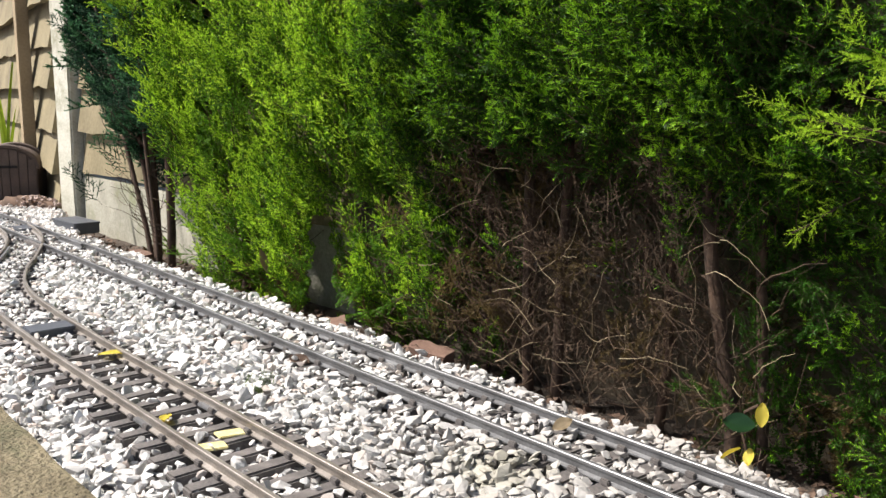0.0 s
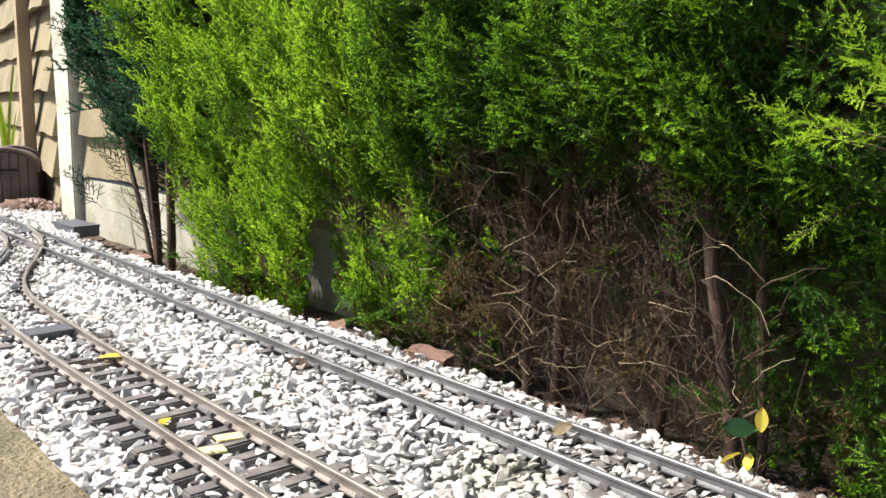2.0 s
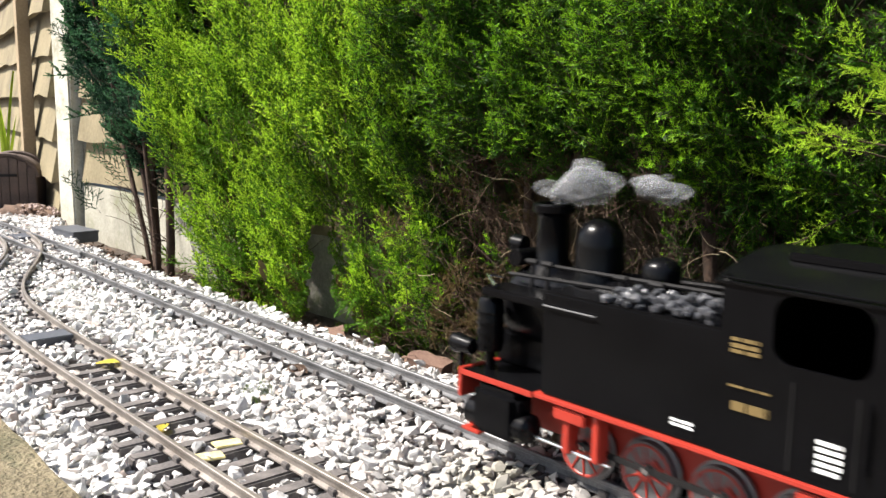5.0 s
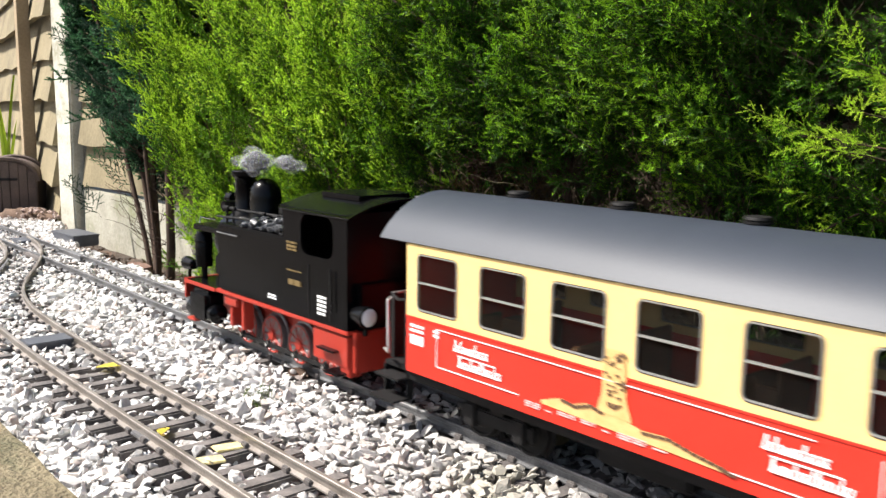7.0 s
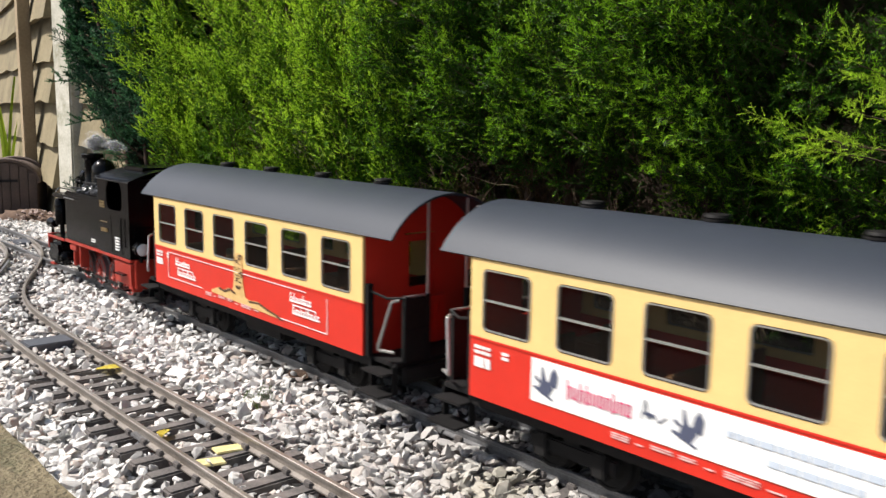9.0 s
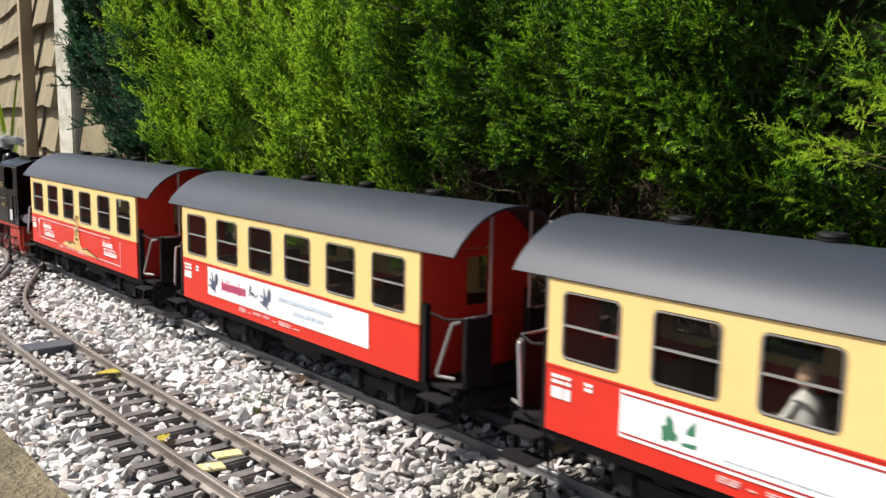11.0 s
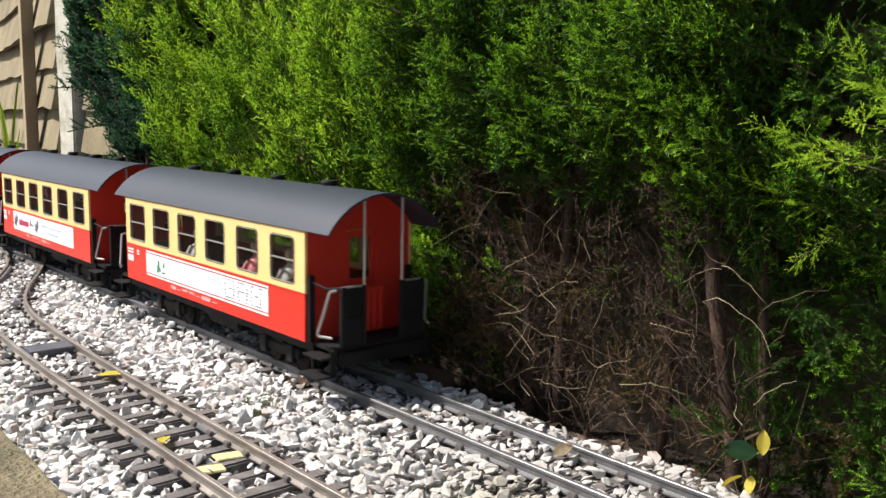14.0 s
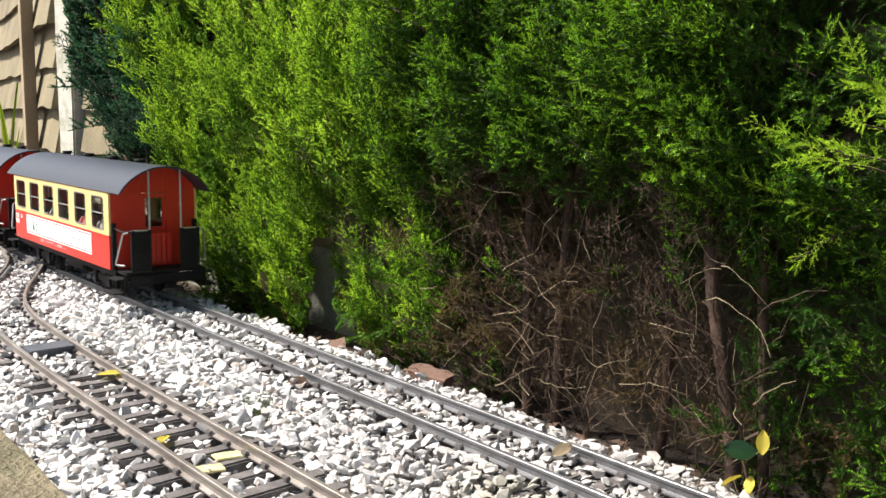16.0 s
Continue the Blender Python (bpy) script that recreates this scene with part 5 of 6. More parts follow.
def plume(seed, length=0.090, pairs=8, reach=0.030, needle=0.0042, half=0.00062, spread=46, wild=0.35, bare=False, step=0.0013, ripe=0.0):
    """A leafy shoot along +z in metres: an axis, side sprigs with twiglets, all set with narrow leaves.
    Slots: 0 old leaves, 1 fresh leaves of the tips, 2 wood."""
    r = np.random.default_rng(seed)
    V, F, K = [], [], []

    def blade(a, b, w):
        for _ in range(2):
            s = np.cross(b - a, r.normal(size=3))
            s = s / np.linalg.norm(s) * w
            k = len(V)
            V.extend([a - s, a + s, b + s * 0.5])
            F.append((k, k + 1, k + 2))
            K.append(2)

    def line(base, d, ln, bow):
        return [base + d * ln * u + bow * ln * u * u for u in np.linspace(0, 1, 7)]

    def clothe(pts, fresh_from, scale, start=0.0):
        ln = sum(np.linalg.norm(b - a) for a, b in zip(pts, pts[1:]))
        n = max(4, int(ln / step))
        for k in range(n):
            u = (k + 0.5) / n
            if u < start:
                continue
            i = min(int(u * 6), 5)
            p = pts[i] + (pts[i + 1] - pts[i]) * (u * 6 - i)
            d = pts[i + 1] - pts[i]
            d /= np.linalg.norm(d)
            x = np.cross(d, (0.31, 0.22, 0.92) if k % 2 else (0.92, 0.1, -0.3))
            x /= np.linalg.norm(x)
            for s in (-1, 1):
                v = x * s + r.normal(size=3) * 0.25
                e = d * (0.62 + 0.5 * u) + v * 0.75
                e /= np.linalg.norm(e)
                side = np.cross(e, r.normal(size=3))
                side /= np.linalg.norm(side)
                L = needle * scale * r.uniform(0.75, 1.2) * (1.0 - 0.35 * u)
                m = len(V)
                V.extend([p - side * half, p + side * half, p + e * L])
                F.append((m, m + 1, m + 2))
                K.append(1 if u + r.normal() * 0.12 > fresh_from + ripe else 0)

    bow = np.array([r.normal() * 0.18, r.normal() * 0.18, 0])
    axis = line(np.zeros(3), np.array([0, 0, 1.0]), length, bow)
    for a, b in zip(axis, axis[1:]):
        blade(a, b, 0.0006)
    if not bare:
        clothe(axis, 0.72, 1.0, 0.45)
    for i in range(pairs * 2):
        u = 0.10 + 0.84 * (i + r.random() * 0.5) / (pairs * 2)
        j = min(int(u * 6), 5)
        base = axis[j] + (axis[j + 1] - axis[j]) * (u * 6 - j)
        phi = (0 if i % 2 else math.pi) + r.normal() * wild
        a = math.radians(spread - 10 * u + r.normal() * 8)
        d = np.array([math.sin(a) * math.cos(phi), math.sin(a) * math.sin(phi), math.cos(a)])
        ln = reach * (1.0 - 0.68 * u) * r.uniform(0.7, 1.2)
        pts = line(base, d, ln, np.array([0, 0, 0.25]) + r.normal(size=3) * 0.10)
        for p, q in zip(pts, pts[1:]):
            blade(p, q, 0.00034)
        if not bare:
            clothe(pts, 0.95 - 0.75 * u, 1.0, 0.06)
        if ln > 0.013:
            for m in (2, 3, 4):
                s = (1 if m % 2 else -1)
                e = d * 0.75 + s * np.array([-d[2], 0, d[0]]) * 0.65 + r.normal(size=3) * 0.14
                e /= np.linalg.norm(e)
                tw = line(pts[m], e, ln * r.uniform(0.26, 0.42), np.zeros(3))
                blade(tw[0], tw[-1], 0.0003)
                if not bare:
                    clothe(tw, 0.9 - 0.65 * u, 0.9)
    return np.array(V), np.array(F), np.array(K)


FEATHER = [plume(k, 0.100, 7, 0.038, 0.0034, 0.00052, 42, 0.30, step=0.0012) for k in range(10)]
AWN = [plume(30 + k, 0.088, 6, 0.032, 0.0040, 0.00042, 52, 0.6, step=0.0013, ripe=0.12) for k in range(8)]
LACE = [plume(50 + k, 0.115, 8, 0.042, 0.0042, 0.00105, 46, 0.2) for k in range(6)]
DEAD = [plume(70 + k, 0.085, 6, 0.034, bare=True, spread=52, wild=0.9) for k in range(6)]


def frames_along(d):
    """Rotation matrices whose z axis is d, spun at random."""
    d = d / np.linalg.norm(d, axis=1)[:, None]
    a = rng.normal(size=d.shape)
    x = np.cross(a, d)
    x /= np.linalg.norm(x, axis=1)[:, None]
    return np.stack([x, np.cross(d, x), d], -1)


def scatter(shapes, P, D, S):
    """Shoots at points P along D, scaled by S: corners, faces and material slots."""
    P, D, S = np.asarray(P), np.asarray(D), np.asarray(S)
    R = frames_along(D)
    kind = rng.integers(0, len(shapes), len(P))
    V, F, K, off = [], [], [], 0
    for k, (v, f, slot) in enumerate(shapes):
        pick = np.where(kind == k)[0]
        w = np.einsum("nij,vj->nvi", R[pick], v) * S[pick][:, None, None] + P[pick][:, None, :]
        V.append(w.reshape(-1, 3))
        F.append((f[None] + (np.arange(len(pick)) * len(v))[:, None, None] + off).reshape(-1, 3))
        K.append(np.tile(slot, len(pick)))
        off += len(pick) * len(v)
    return np.concatenate(V), np.concatenate(F), np.concatenate(K)


def leafy(name, v, f, slots, mats, parent, label=""):
    me = fast_mesh(name, v, f, mats)
    if len(me.polygons) == len(slots):
        me.polygons.foreach_set("material_index", np.asarray(slots, np.int32))
    ob = new(name, me)
    ob.parent = parent
    return tagged(ob, label)


def tube(V, F, pts, r0, r1, seg=5):
    """A tapered branch through points, appended to vertex and face lists."""
    pts = [np.asarray(p, float) for p in pts]
    n = len(pts)
    for i, p in enumerate(pts):
        d = pts[min(i + 1, n - 1)] - pts[max(i - 1, 0)]
        x = np.cross(d, (0.3, 0.9, 0.2))
        x /= np.linalg.norm(x)
        y = np.cross(d, x)
        y /= np.linalg.norm(y)
        r = r0 + (r1 - r0) * i / (n - 1)
        for k in range(seg):
            a = 2 * math.pi * k / seg
            V.append(p + (x * math.cos(a) + y * math.sin(a)) * r)
    b = len(V) - n * seg
    for i in range(n - 1):
        for k in range(seg):
            F.append((b + i * seg + k, b + i * seg + (k + 1) % seg, b + (i + 1) * seg + (k + 1) % seg, b + (i + 1) * seg + k))


def wander(p, d, length, steps, wild, rise=0.0):
    pts = [np.array(p, float)]
    d = np.array(d, float)
    for _ in range(steps):
        d = d + rng.normal(size=3) * wild + np.array([0, 0, rise])
        d /= np.linalg.norm(d)
        pts.append(pts[-1] + d * length / steps)
    return pts


def lump(x, z, s):
    """Upright folds of the hedge face."""
    return noise.noise((x * 17 + s, z * 7, s * 0.7)) + 0.6 * noise.noise((x * 34, z * 19 + s, 3.3))


def hull_y(x, z, seed, over):
    """Face of the hedge: drawn back at the foot, leaning out above the height of the train."""
    out = 1 / (1 + math.exp(-(z - 0.185) / 0.018))
    return 0.088 - over * out - 0.030 * lump(x, z, seed)


def build_bush(name, label, x0, x1, z0, z1, mats, count, seed, shapes, reach, up=1.0, lean=0.0, over=0.03, inner=0.45, void=-0.28, trunks=(), bare=None, scale=(0.75, 1.2), fresh=0.0):
    """A conifer: trunks and limbs, and a crown of shoots whose tips make an uneven face with gaps.
    bare: chance to stay leafless, by x, y and z; fresh: how far light tips, painted as sunlit, spread over the shoots."""
    t = thing(name, label, "conifer", "hedge conifers")
    LV, LF = [], []
    for x, y, r, (lx, ly) in trunks:
        V, F = [], []
        zg = ground_z(x, y) - 0.01
        top = [(x + lx * u + 0.006 * noise.noise((u * 5, seed, x)), y + ly * u + 0.006 * noise.noise((u * 5, x, seed)), zg + (z1 * 0.95 - zg) * u) for u in np.linspace(0, 1, 12)]
        tube(V, F, top, r, r * 0.35, 7)
        ob = new("trunk", fast_mesh("trunk", V, F, M_BARK))
        ob.parent = t
        tagged(ob, "thin brown trunk")
        for k in range(34):
            u = rng.uniform(0.06, 0.7)
            i = int(u * 11)
            p = np.array(top[i]) + (np.array(top[i + 1]) - np.array(top[i])) * (u * 11 - i)
            a = rng.uniform(0, 2 * math.pi)
            w = wander(p, (math.cos(a), math.sin(a) * 0.8, 0.55), rng.uniform(0.04, 0.10), 5, 0.18, 0.05)
            tube(LV, LF, [np.array([q[0], max(q[1], 0.066), q[2]]) for q in w], r * 0.11, 0.0003, 4)
    ob = new("side_branch", fast_mesh("side_branch", LV, LF, M_BARK))
    ob.parent = t
    tagged(ob, "fine brown side branches", kind="stuff")
    P, D, S, light_tipped, tries = [], [], [], [], 0
    while len(P) < count and tries < count * 30:
        tries += 1
        x = rng.uniform(x0, x1)
        z = z0 + (z1 - z0) * rng.random() ** 1.25
        fold = lump(x, z, seed)
        if fold < void and rng.random() < 0.8:
            continue
        # fresh tips on folds, none low down: sun and shade put into leaf colour
        light_tip = noise.noise((x * 30, z * 30, seed + 5.0)) + 0.6 * fold + rng.normal() * 0.12 > fresh + 5.0 * max(0, 0.10 - z)
        y = hull_y(x, z, seed, over) + (0.0 if light_tip else 0.006 + abs(rng.normal()) * 0.014)
        if z < 0.172:
            y = max(y, 0.060 + 0.008 * rng.random())
        if bare and rng.random() < bare(x, y, z):
            continue
        d = np.array([lean + rng.normal() * 0.42, -0.85 + rng.normal() * 0.25, up * rng.uniform(0.5, 1.4)])
        d /= np.linalg.norm(d)
        s = rng.uniform(*scale)
        P.append(np.array([x, y, z]) - d * reach * s)
        D.append(d)
        S.append(s)
        light_tipped.append(light_tip)
    light_tipped = np.array(light_tipped)
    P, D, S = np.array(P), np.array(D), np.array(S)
    v, f, slot = scatter(shapes, P[light_tipped], D[light_tipped], S[light_tipped])
    v3, f3, slot3 = scatter(shapes, P[~light_tipped], D[~light_tipped], S[~light_tipped])
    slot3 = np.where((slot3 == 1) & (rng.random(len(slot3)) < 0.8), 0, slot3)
    # brown dieback at the foot; it also paints the shade low on the hedge
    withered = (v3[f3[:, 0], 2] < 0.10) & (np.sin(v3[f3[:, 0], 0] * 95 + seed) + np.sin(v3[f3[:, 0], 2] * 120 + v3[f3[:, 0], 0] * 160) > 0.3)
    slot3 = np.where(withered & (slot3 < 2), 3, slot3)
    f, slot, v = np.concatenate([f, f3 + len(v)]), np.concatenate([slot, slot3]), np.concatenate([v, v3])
    # older shoots deeper in the crown, tips darkened to paint its inner shade
    Q = []
    while len(Q) < count * inner:
        q = (rng.uniform(x0, x1), rng.uniform(0.105, 0.15), z0 + (z1 - z0) * rng.random())
        if not bare or rng.random() > bare(*q):
            Q.append(q)
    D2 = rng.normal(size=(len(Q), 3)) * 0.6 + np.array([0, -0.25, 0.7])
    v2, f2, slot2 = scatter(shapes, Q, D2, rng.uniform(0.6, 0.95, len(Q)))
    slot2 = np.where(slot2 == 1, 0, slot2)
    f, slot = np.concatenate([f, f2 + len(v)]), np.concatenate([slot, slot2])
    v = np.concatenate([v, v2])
    # clear of the passing train, of the fence and of the soil
    bad = ((v[:, 1] < 0.057) & (v[:, 2] < 0.166)) | (v[:, 1] > 0.163) | (v[:, 2] < -0.04)
    wave = 0.006 * np.sin(v[:, 2] * 140) + 0.004 * np.sin(v[:, 2] * 311 + v[:, 1] * 90)
    bad |= (v[:, 2] < 0.082 + wave) & (np.abs(v[:, 0] + 0.425 + (v[:, 1] - 0.1) * 1.55 + wave) < 0.019 + 0.25 * np.maximum(0, 0.03 - v[:, 2]))
    ok = ~bad[f].any(axis=1)
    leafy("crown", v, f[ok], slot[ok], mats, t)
    return t


def bare_zone(x, y, z):
    """Dead, leafless lower part in the middle of the hedge."""
    x = x + (y - 0.1) * 0.9
    edge = 0.02
    if -0.255 < x < 0.060:
        edge = 0.178 - 0.50 * max(0, x + 0.11) + 0.03 * noise.noise((x * 16, 0, 4))
        edge *= min(1, (x + 0.255) / 0.05)
    thin = 0.55 if 0.0 < x < 0.055 and z < 0.25 else 0.0
    return max(thin, 0.96 / (1 + math.exp((z - edge) / 0.012)))


def open_gap(x, y, z):
    """A gap between two shrubs through which the fence shows, and the slanting outer edge of the first."""
    if z < 0.088 and abs(x + 0.425 + (y - 0.1) * 1.55) < 0.026 + 0.05 * max(0, 0.03 - z):
        return 0.98
    if x < -0.72 - max(z - 0.05, 0) * 0.55:
        return 0.96
    return 0.0


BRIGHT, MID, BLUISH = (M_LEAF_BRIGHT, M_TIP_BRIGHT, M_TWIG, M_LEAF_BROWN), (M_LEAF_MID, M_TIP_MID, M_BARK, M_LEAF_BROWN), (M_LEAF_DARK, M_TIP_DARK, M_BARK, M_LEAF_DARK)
build_bush("blue_conifer", "dark bluish green conifer with bare brown stems", -1.17, -0.80, 0.05, 0.60, BLUISH, 300, 11, LACE, 0.115, up=0.75, lean=-0.5, over=0.0, inner=0.30, void=-0.2, scale=(0.7, 1.25),
           trunks=((-0.845, 0.105, 0.0060, (-0.05, 0.01)), (-0.86, 0.112, 0.0045, (-0.16, 0.0)), (-0.815, 0.11, 0.0065, (0.0, 0.01)), (-0.868, 0.108, 0.004, (-0.26, -0.01)), (-0.83, 0.10, 0.0035, (-0.10, 0.0))),
           bare=lambda x, y, z: 0.98 if z < 0.125 + 0.8 * max(0, -0.95 - x) + (0.05 if x > -0.9 else 0) else 0.0)
build_bush("green_conifer", "bright yellow-green feathery conifer of the hedge", -0.90, -0.46, -0.02, 0.56, BRIGHT, 430, 23, FEATHER, 0.100, fresh=-0.25, up=1.5, over=0.025, void=-0.30, bare=open_gap, trunks=((-0.64, 0.13, 0.006, (0, 0)), (-0.56, 0.13, 0.004, (0.02, 0))))
build_bush("green_conifer", "bright green feathery conifer with a ragged foot", -0.475, -0.245, -0.01, 0.54, BRIGHT, 300, 35, FEATHER, 0.100, fresh=-0.22, up=1.3, over=0.035, void=-0.25, trunks=((-0.36, 0.135, 0.006, (0, 0)),),
           bare=lambda x, y, z: max(open_gap(x, y, z), 0.8 * bare_zone(x, y, z) if x > -0.30 else 0.0))
build_bush("green_conifer", "green feathery conifer with a withered brown foot", -0.275, -0.085, 0.02, 0.52, MID, 320, 47, AWN, 0.088, fresh=-0.08, up=0.75, lean=-0.15, over=0.060, inner=0.45, void=-0.24, bare=bare_zone,
           trunks=((-0.135, 0.105, 0.0050, (-0.02, 0.0)), (-0.106, 0.105, 0.0048, (0.01, 0)), (-0.20, 0.12, 0.004, (0, 0))))
build_bush("green_conifer", "green feathery conifer with a bare dead lower half", -0.110, 0.065, 0.06, 0.50, MID, 270, 59, AWN, 0.088, fresh=-0.05, up=0.55, lean=-0.25, over=0.062, inner=0.45, void=-0.18, bare=bare_zone,
           trunks=((0.052, 0.100, 0.0056, (-0.085, 0.0)), (0.062, 0.112, 0.0040, (-0.02, 0.0)), (-0.03, 0.13, 0.0045, (0.03, 0))))
build_bush("green_conifer", "green conifer with bright tips and dark inner foliage", 0.050, 0.270, -0.02, 0.48, MID, 330, 61, AWN, 0.088, fresh=0.06, up=0.7, lean=-0.1, over=0.050, inner=0.6, void=-0.34, trunks=((0.15, 0.115, 0.005, (0, 0)),))
build_bush("green_conifer", "green conifer at the open end of the hedge", 0.25, 0.50, -0.02, 0.48, MID, 130, 73, AWN, 0.080, up=0.8, over=0.03, trunks=((0.37, 0.115, 0.005, (0, 0)),))
# added out of view to keep skylight off the coach ends
for _x, _seed in ((0.50, 81), (0.76, 87), (1.02, 93)):
    build_bush("green_conifer", "unseen green conifer added further along the hedge", _x, _x + 0.27, -0.02, 0.50, MID, 110, _seed, AWN, 0.088, up=0.8, over=0.03, scale=(1.1, 1.5), trunks=((_x + 0.13, 0.115, 0.005, (0, 0)),))


def build_overhang():
    """Long light shoots that hang out over the track at the open end of the hedge."""
    t = thing("overhanging_branch", "long bright green conifer shoots hanging out over the track", "branch")
    P, D, S = [], [], []
    for x, y, z, ln, way in ((0.125, 0.085, 0.158, 0.040, (-0.75, -0.5, 0.05)), (0.125, 0.080, 0.150, 0.040, (-0.25, -0.6, -0.15)), (0.145, 0.070, 0.178, 0.050, (-0.35, -0.85, 0.20)),
                             (0.165, 0.070, 0.195, 0.060, (-0.10, -0.9, 0.25)), (0.150, 0.075, 0.185, 0.055, (-0.75, -0.6, 0.0)), (0.15, 0.08, 0.215, 0.05, (-0.2, -0.8, 0.2))):
        pts = wander((x, y, z), way, ln, 6, 0.08)
        V, F = [], []
        tube(V, F, pts, 0.0006, 0.0003, 4)
        ob = new("stem", fast_mesh("stem", V, F, M_BARK))
        ob.parent = t
        for k in range(3):
            P.append(pts[1 + 2 * k])
            D.append(np.array(way) + np.array([0.25 * (k - 1), 0, 0.12]) + rng.normal(size=3) * 0.22)
            S.append(rng.uniform(0.34, 0.50))
    v, f, slot = scatter(AWN, P, D, S)
    ok = ~((v[:, 2] < 0.166) & (v[:, 1] < 0.056))[f].any(axis=1)
    leafy("shoot", v, f[ok], slot[ok], (M_TIP_BRIGHT, M_TIP_BRIGHT, M_TWIG), t)


build_overhang()


def build_twigs():
    t = thing("dead_twigs", "tangle of bare brown dead twigs at the hedge foot", "twigs", kind="stuff")
    V, F = [], []
    for k in range(720):
        x = rng.uniform(-0.27, 0.07) + rng.normal() * 0.01
        z = abs(rng.normal(0.05, 0.055)) - 0.02
        y = rng.uniform(0.075, 0.155)
        a = rng.uniform(0, 2 * math.pi)
        d = (math.cos(a) * 0.6, -abs(math.sin(a)) * 0.5, rng.uniform(0.1, 1.3))
        pts = wander((x, y, z), d, rng.uniform(0.015, 0.06), 5, 0.28)
        pts = [np.array([p[0], max(p[1], 0.060), max(p[2], ground_z(p[0], max(p[1], 0.060)))]) for p in pts]
        tube(V, F, pts, rng.uniform(0.00025, 0.00062), 0.0002, 3)
    ob = new("twig", fast_mesh("twig", V, F, M_TWIG))
    ob.parent = t
    V, F = [], []
    for k in range(60):
        x = rng.uniform(-0.23, 0.07)
        y, z = rng.uniform(0.066, 0.09), rng.uniform(-0.02, 0.15)
        a = rng.choice([0.7, 2.3]) + rng.normal() * 0.5
        pts = wander((x, y, z), (math.cos(a), -0.1, math.sin(a)), rng.uniform(0.02, 0.06), 7, 0.22)
        pts = [np.array([p[0], max(p[1], 0.059), max(p[2], -0.03)]) for p in pts]
        tube(V, F, pts, 0.00034, 0.00016, 3)
    ob = new("straw", fast_mesh("straw", V, F, M_STRAW))
    ob.parent = t
    tagged(ob, "pale dry stalks")
    # leafless and withered shoots
    for shapes, n, part_name, mats, xs, zs in ((DEAD, 210, "dead_shoot", (M_TWIG,) * 3, (-0.26, 0.05), (-0.02, 0.16)),
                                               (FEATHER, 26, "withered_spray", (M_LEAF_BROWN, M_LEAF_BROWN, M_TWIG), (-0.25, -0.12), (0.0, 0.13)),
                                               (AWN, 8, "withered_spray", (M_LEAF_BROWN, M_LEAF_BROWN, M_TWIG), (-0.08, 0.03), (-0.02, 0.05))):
        P = np.stack([rng.uniform(*xs, n), rng.uniform(0.080, 0.14, n), rng.uniform(*zs, n)], 1)
        v, f, slot = scatter(shapes, P, rng.normal(size=(n, 3)) * 0.55 + np.array([0, -0.3, 0.8]), rng.uniform(0.5, 0.95, n))
        v[:, 1] = np.maximum(v[:, 1], 0.0595)
        v[:, 2] = np.maximum(v[:, 2], -0.045)
        leafy(part_name, v, f, slot, mats, t)


build_twigs()


def leaf_shape(name, length, width, mat, at, label, category, curl=0.25, parent=None):
    bm = B()
    n = 8
    rows = []
    for i in range(n + 1):
        u = i / n
        w = width * math.sin(math.pi * min(1, u * 0.96 + 0.03)) ** 0.8
        z = curl * length * math.sin(u * 2.2) * 0.4
        rows.append([bm.verts.new((length * u, s * w / 2, z + abs(s) * width * 0.12)) for s in (-1, -0.5, 0, 0.5, 1)])
    for p, q in zip(rows, rows[1:]):
        for k in range(4):
            bm.faces.new((p[k], q[k], q[k + 1], p[k + 1]))
    bmesh.ops.solidify(bm, geom=bm.faces[:], thickness=0.0003)
    ob = part(name, bm, mat, parent, "" if parent is None else label)
    ob.matrix_basis = at
    if parent is None:
        tagged(ob, label, category)
    return ob


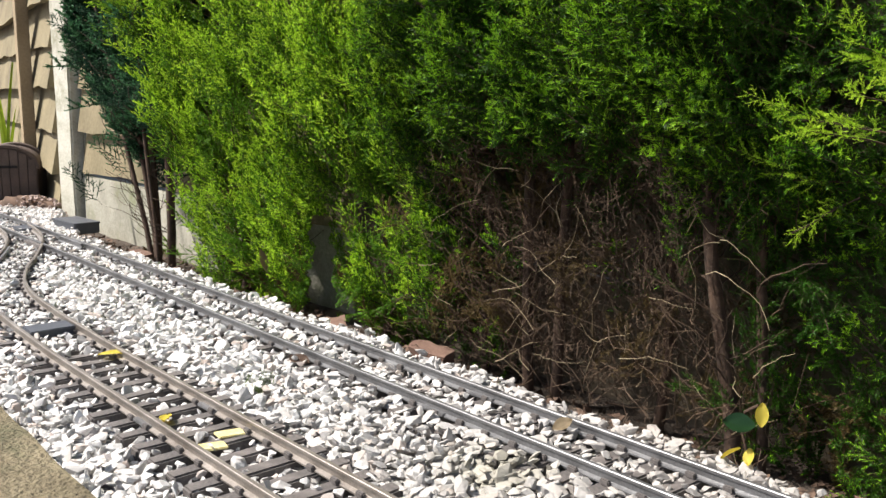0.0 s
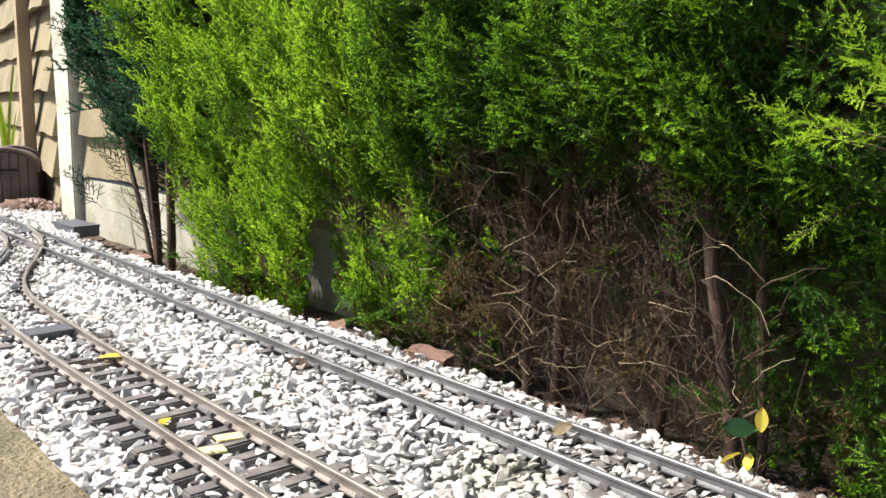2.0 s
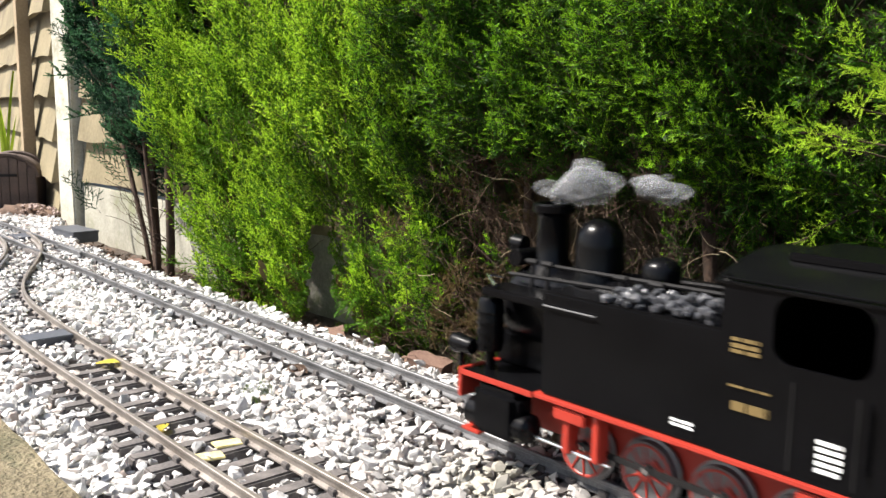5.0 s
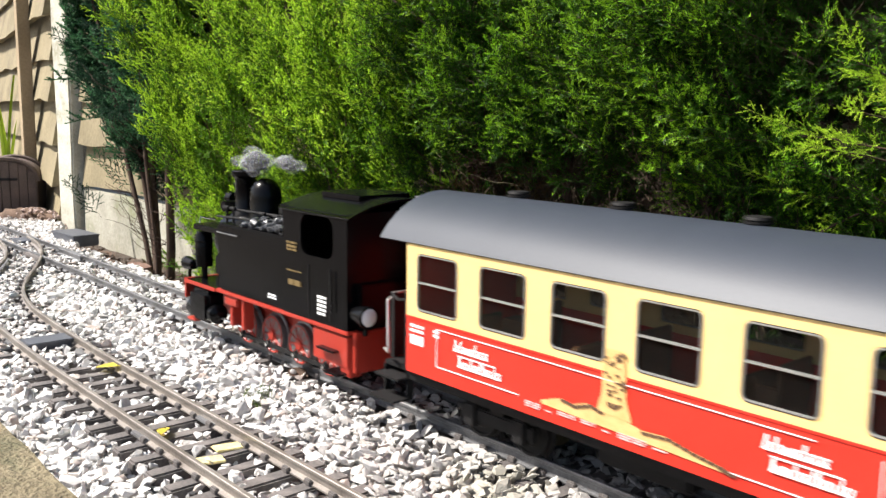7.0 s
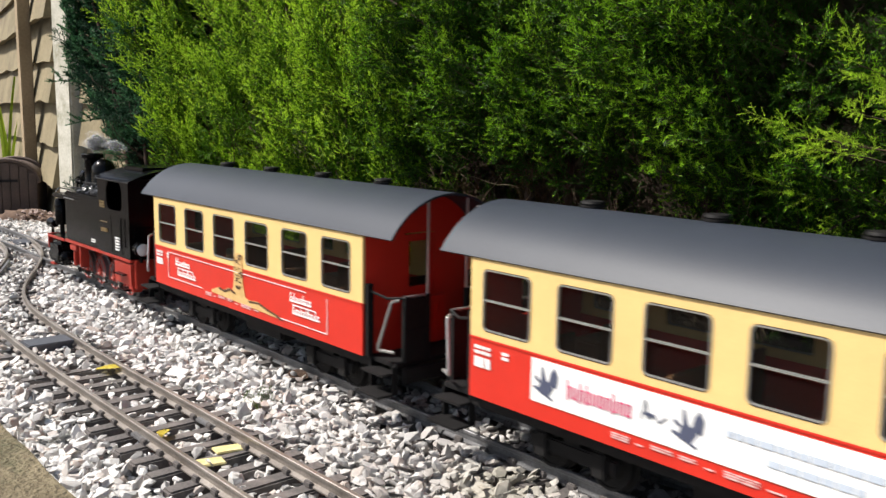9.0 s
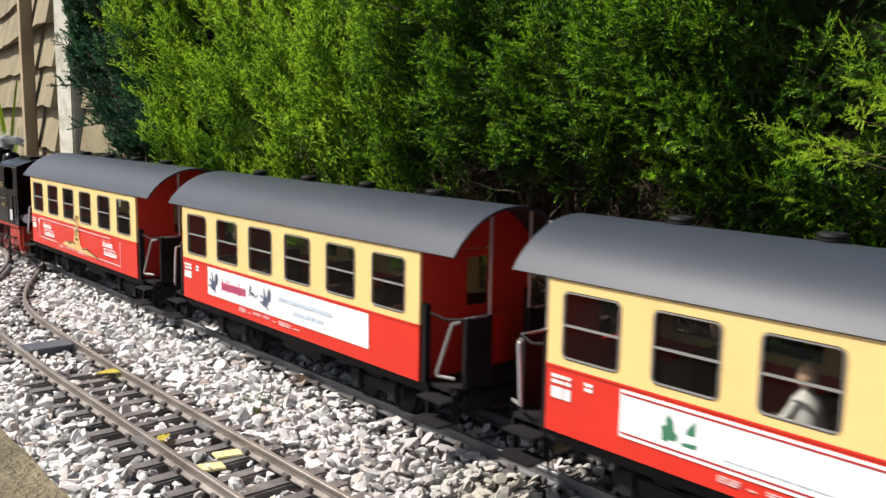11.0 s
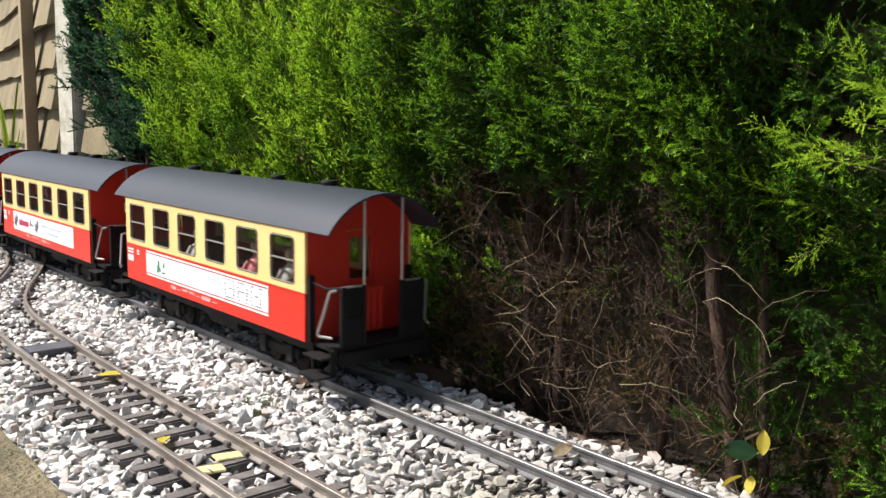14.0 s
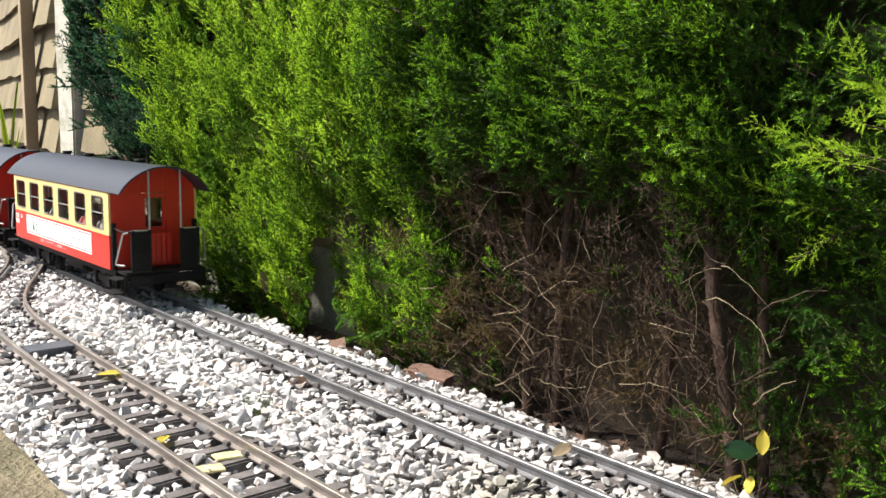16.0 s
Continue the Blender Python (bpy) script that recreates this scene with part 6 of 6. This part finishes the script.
def build_small_plants():
    p = thing("leafy_seedling", "low plant with glossy dark leaves and two yellowing leaves", "plant", at=pose(0.081, 0.062, -0.003))
    part("stem", bent(B(), [(0, 0, 0), (-0.004, 0.0, 0.012), (-0.002, -0.002, 0.026), (0.006, -0.002, 0.032)], 0.0009), M_BARK, p)
    leaf_shape("leaf", 0.018, 0.012, M_GLOSSLEAF, pose(0.006, -0.004, 0.020, -50, 0, 210), "glossy dark green leaf", "", parent=p)
    leaf_shape("leaf", 0.014, 0.0075, M_YELLOW, pose(0.009, -0.003, 0.020, 0, -70, 120), "yellow leaf", "", parent=p)
    leaf_shape("leaf", 0.013, 0.008, M_YELLOW, pose(-0.002, -0.004, 0.004, 40, 40, 220), "yellow-green leaf", "", parent=p)
    leaf_shape("leaf", 0.011, 0.007, M_YELLOW, pose(0.004, -0.004, 0.006, 30, 50, 300), "yellow-green leaf", "", parent=p)
    leaf_shape("fallen_leaf", 0.026, 0.009, M_YELLOW, pose(-0.372, -0.150, -0.0075, 10, -4, 30), "pale yellow fallen leaf on the siding", "leaf")
    leaf_shape("fallen_leaf", 0.014, 0.010, M_STRAW, pose(-0.022, 0.008, -0.0055, 25, -20, 60), "dry tan fallen leaf between the rails", "leaf")
    leaf_shape("fallen_leaf", 0.020, 0.012, M_LITTER, pose(-0.262, -0.038, -0.005, 20, 10, 20), "dry brown fallen leaf on the chippings", "leaf")
    leaf_shape("fallen_leaf", 0.024, 0.010, M_STRAW, pose(-0.492, 0.066, 0.040, 15, 75, 20), "withered tan leaf caught in the hedge", "leaf")
    leaf_shape("fallen_leaf", 0.022, 0.008, M_YELLOW, pose(-0.205, -0.165, -0.0075, 5, -4, -30), "thin yellow fallen leaf between sleepers", "leaf")
    for x, y, l, rz in ((-0.150, -0.1465, 0.022, 84), (-0.139, -0.170, 0.024, 80)):
        ob = part("yellow_strip", box(B(), -l / 2, l / 2, -0.0055, 0.0055, 0, 0.0016, 0.0005), M_YWOOD)
        ob.matrix_basis = pose(x, y, -0.0085, 0, 3, rz)
        tagged(ob, "short yellow strip lying between the siding rails", "strip", "yellow strips")
    w = thing("gravel_weed", "small green weed growing in the chippings", "weed", at=pose(-0.222, -0.087, -0.013))
    n = 16
    v, f, k = scatter(AWN, rng.normal(size=(n, 3)) * np.array([0.006, 0.006, 0.001]), rng.normal(size=(n, 3)) * 0.5 + np.array([0, 0, 1]), rng.uniform(0.10, 0.20, n))
    leafy("tuft", v, f, k, (M_MOSS,) * 3, w)
    s = thing("strap_plant", "tall yellow-green strap leaves beside the tunnel", "plant", at=pose(-1.93, 0.205, -0.03))
    for k, (ln, tilt, rz) in enumerate(((0.30, 12, 10), (0.27, -4, 60), (0.24, 22, 140))):
        bm = B()
        rows = []
        for i in range(9):
            u = i / 8
            wd = 0.011 * (1 - u) ** 0.6 + 0.0005
            x = math.sin(radians(tilt)) * ln * u * u
            rows.append([bm.verts.new((x + a * wd, b * 0.002, ln * u)) for a, b in ((-1, 1), (0, -1), (1, 1))])
        for p_, q in zip(rows, rows[1:]):
            for j in range(2):
                bm.faces.new((p_[j], p_[j + 1], q[j + 1], q[j]))
        bmesh.ops.solidify(bm, geom=bm.faces[:], thickness=0.0006)
        bm.transform(pose(0.01 * k, 0, 0, 0, 0, rz))
        part("leaf", bm, M_STRAP, s)
    g = thing("verge_weed", "low mossy green weeds against the kerb", "weeds", kind="stuff")
    n = 240
    P = np.stack([rng.uniform(-0.45, 0.2, n), rng.uniform(-0.42, -0.306, n), np.full(n, -0.05)], 1)
    v, f, k = scatter(AWN, P, rng.normal(size=(n, 3)) * 0.5 + np.array([0, 0, 1]), rng.uniform(0.25, 0.55, n))
    leafy("tuft", v, f, k, (M_MOSS,) * 3, g)


build_small_plants()


def build_litter():
    for x, y, s, rz in ((-0.225, 0.078, 0.035, 20), (-0.372, 0.082, 0.028, -30), (0.16, 0.07, 0.03, 50), (-0.86, 0.085, 0.03, 10)):
        bm = B()
        bmesh.ops.create_cube(bm, size=1)
        bmesh.ops.subdivide_edges(bm, edges=bm.edges[:], cuts=3, use_grid_fill=True)
        for v in bm.verts:
            v.co = v.co * (1 + 0.3 * noise.noise(v.co * 2.5 + Vector((x * 50, 0, 0))))
        bm.transform(Matrix.Diagonal((s, s * 0.6, s * 0.55, 1)))
        ob = part("brick_fragment", bm, M_BRICK)
        ob.matrix_basis = pose(x, y, ground_z(x, y) + s * 0.08, 5, 8, rz)
        tagged(ob, "broken reddish brown brick lump in the soil", "brick", "brick fragments")
    t = thing("leaf_litter", "dry brown leaf and bark litter on the soil", "litter", kind="stuff")
    n = 1000
    x, y = rng.uniform(-1.35, 0.3, n), rng.uniform(0.062, 0.16, n)
    z = np.array([ground_z(a, b) for a, b in zip(x, y)]) + 0.001
    tri = np.array([[-1, -0.35, 0], [0.1, -0.5, 0.15], [1, 0.1, 0], [0, 0.5, 0.2]]) * 0.5
    R = turns(n, 0.3)
    v = np.einsum("nij,vj->nvi", R, tri) * rng.uniform(0.004, 0.014, n)[:, None, None] + np.stack([x, y, z], 1)[:, None, :]
    f = np.arange(n * 4).reshape(-1, 4)
    ob = new("bark_flake", fast_mesh("bark_flake", v.reshape(-1, 3), f, M_LITTER))
    ob.parent = t


build_litter()
motions()
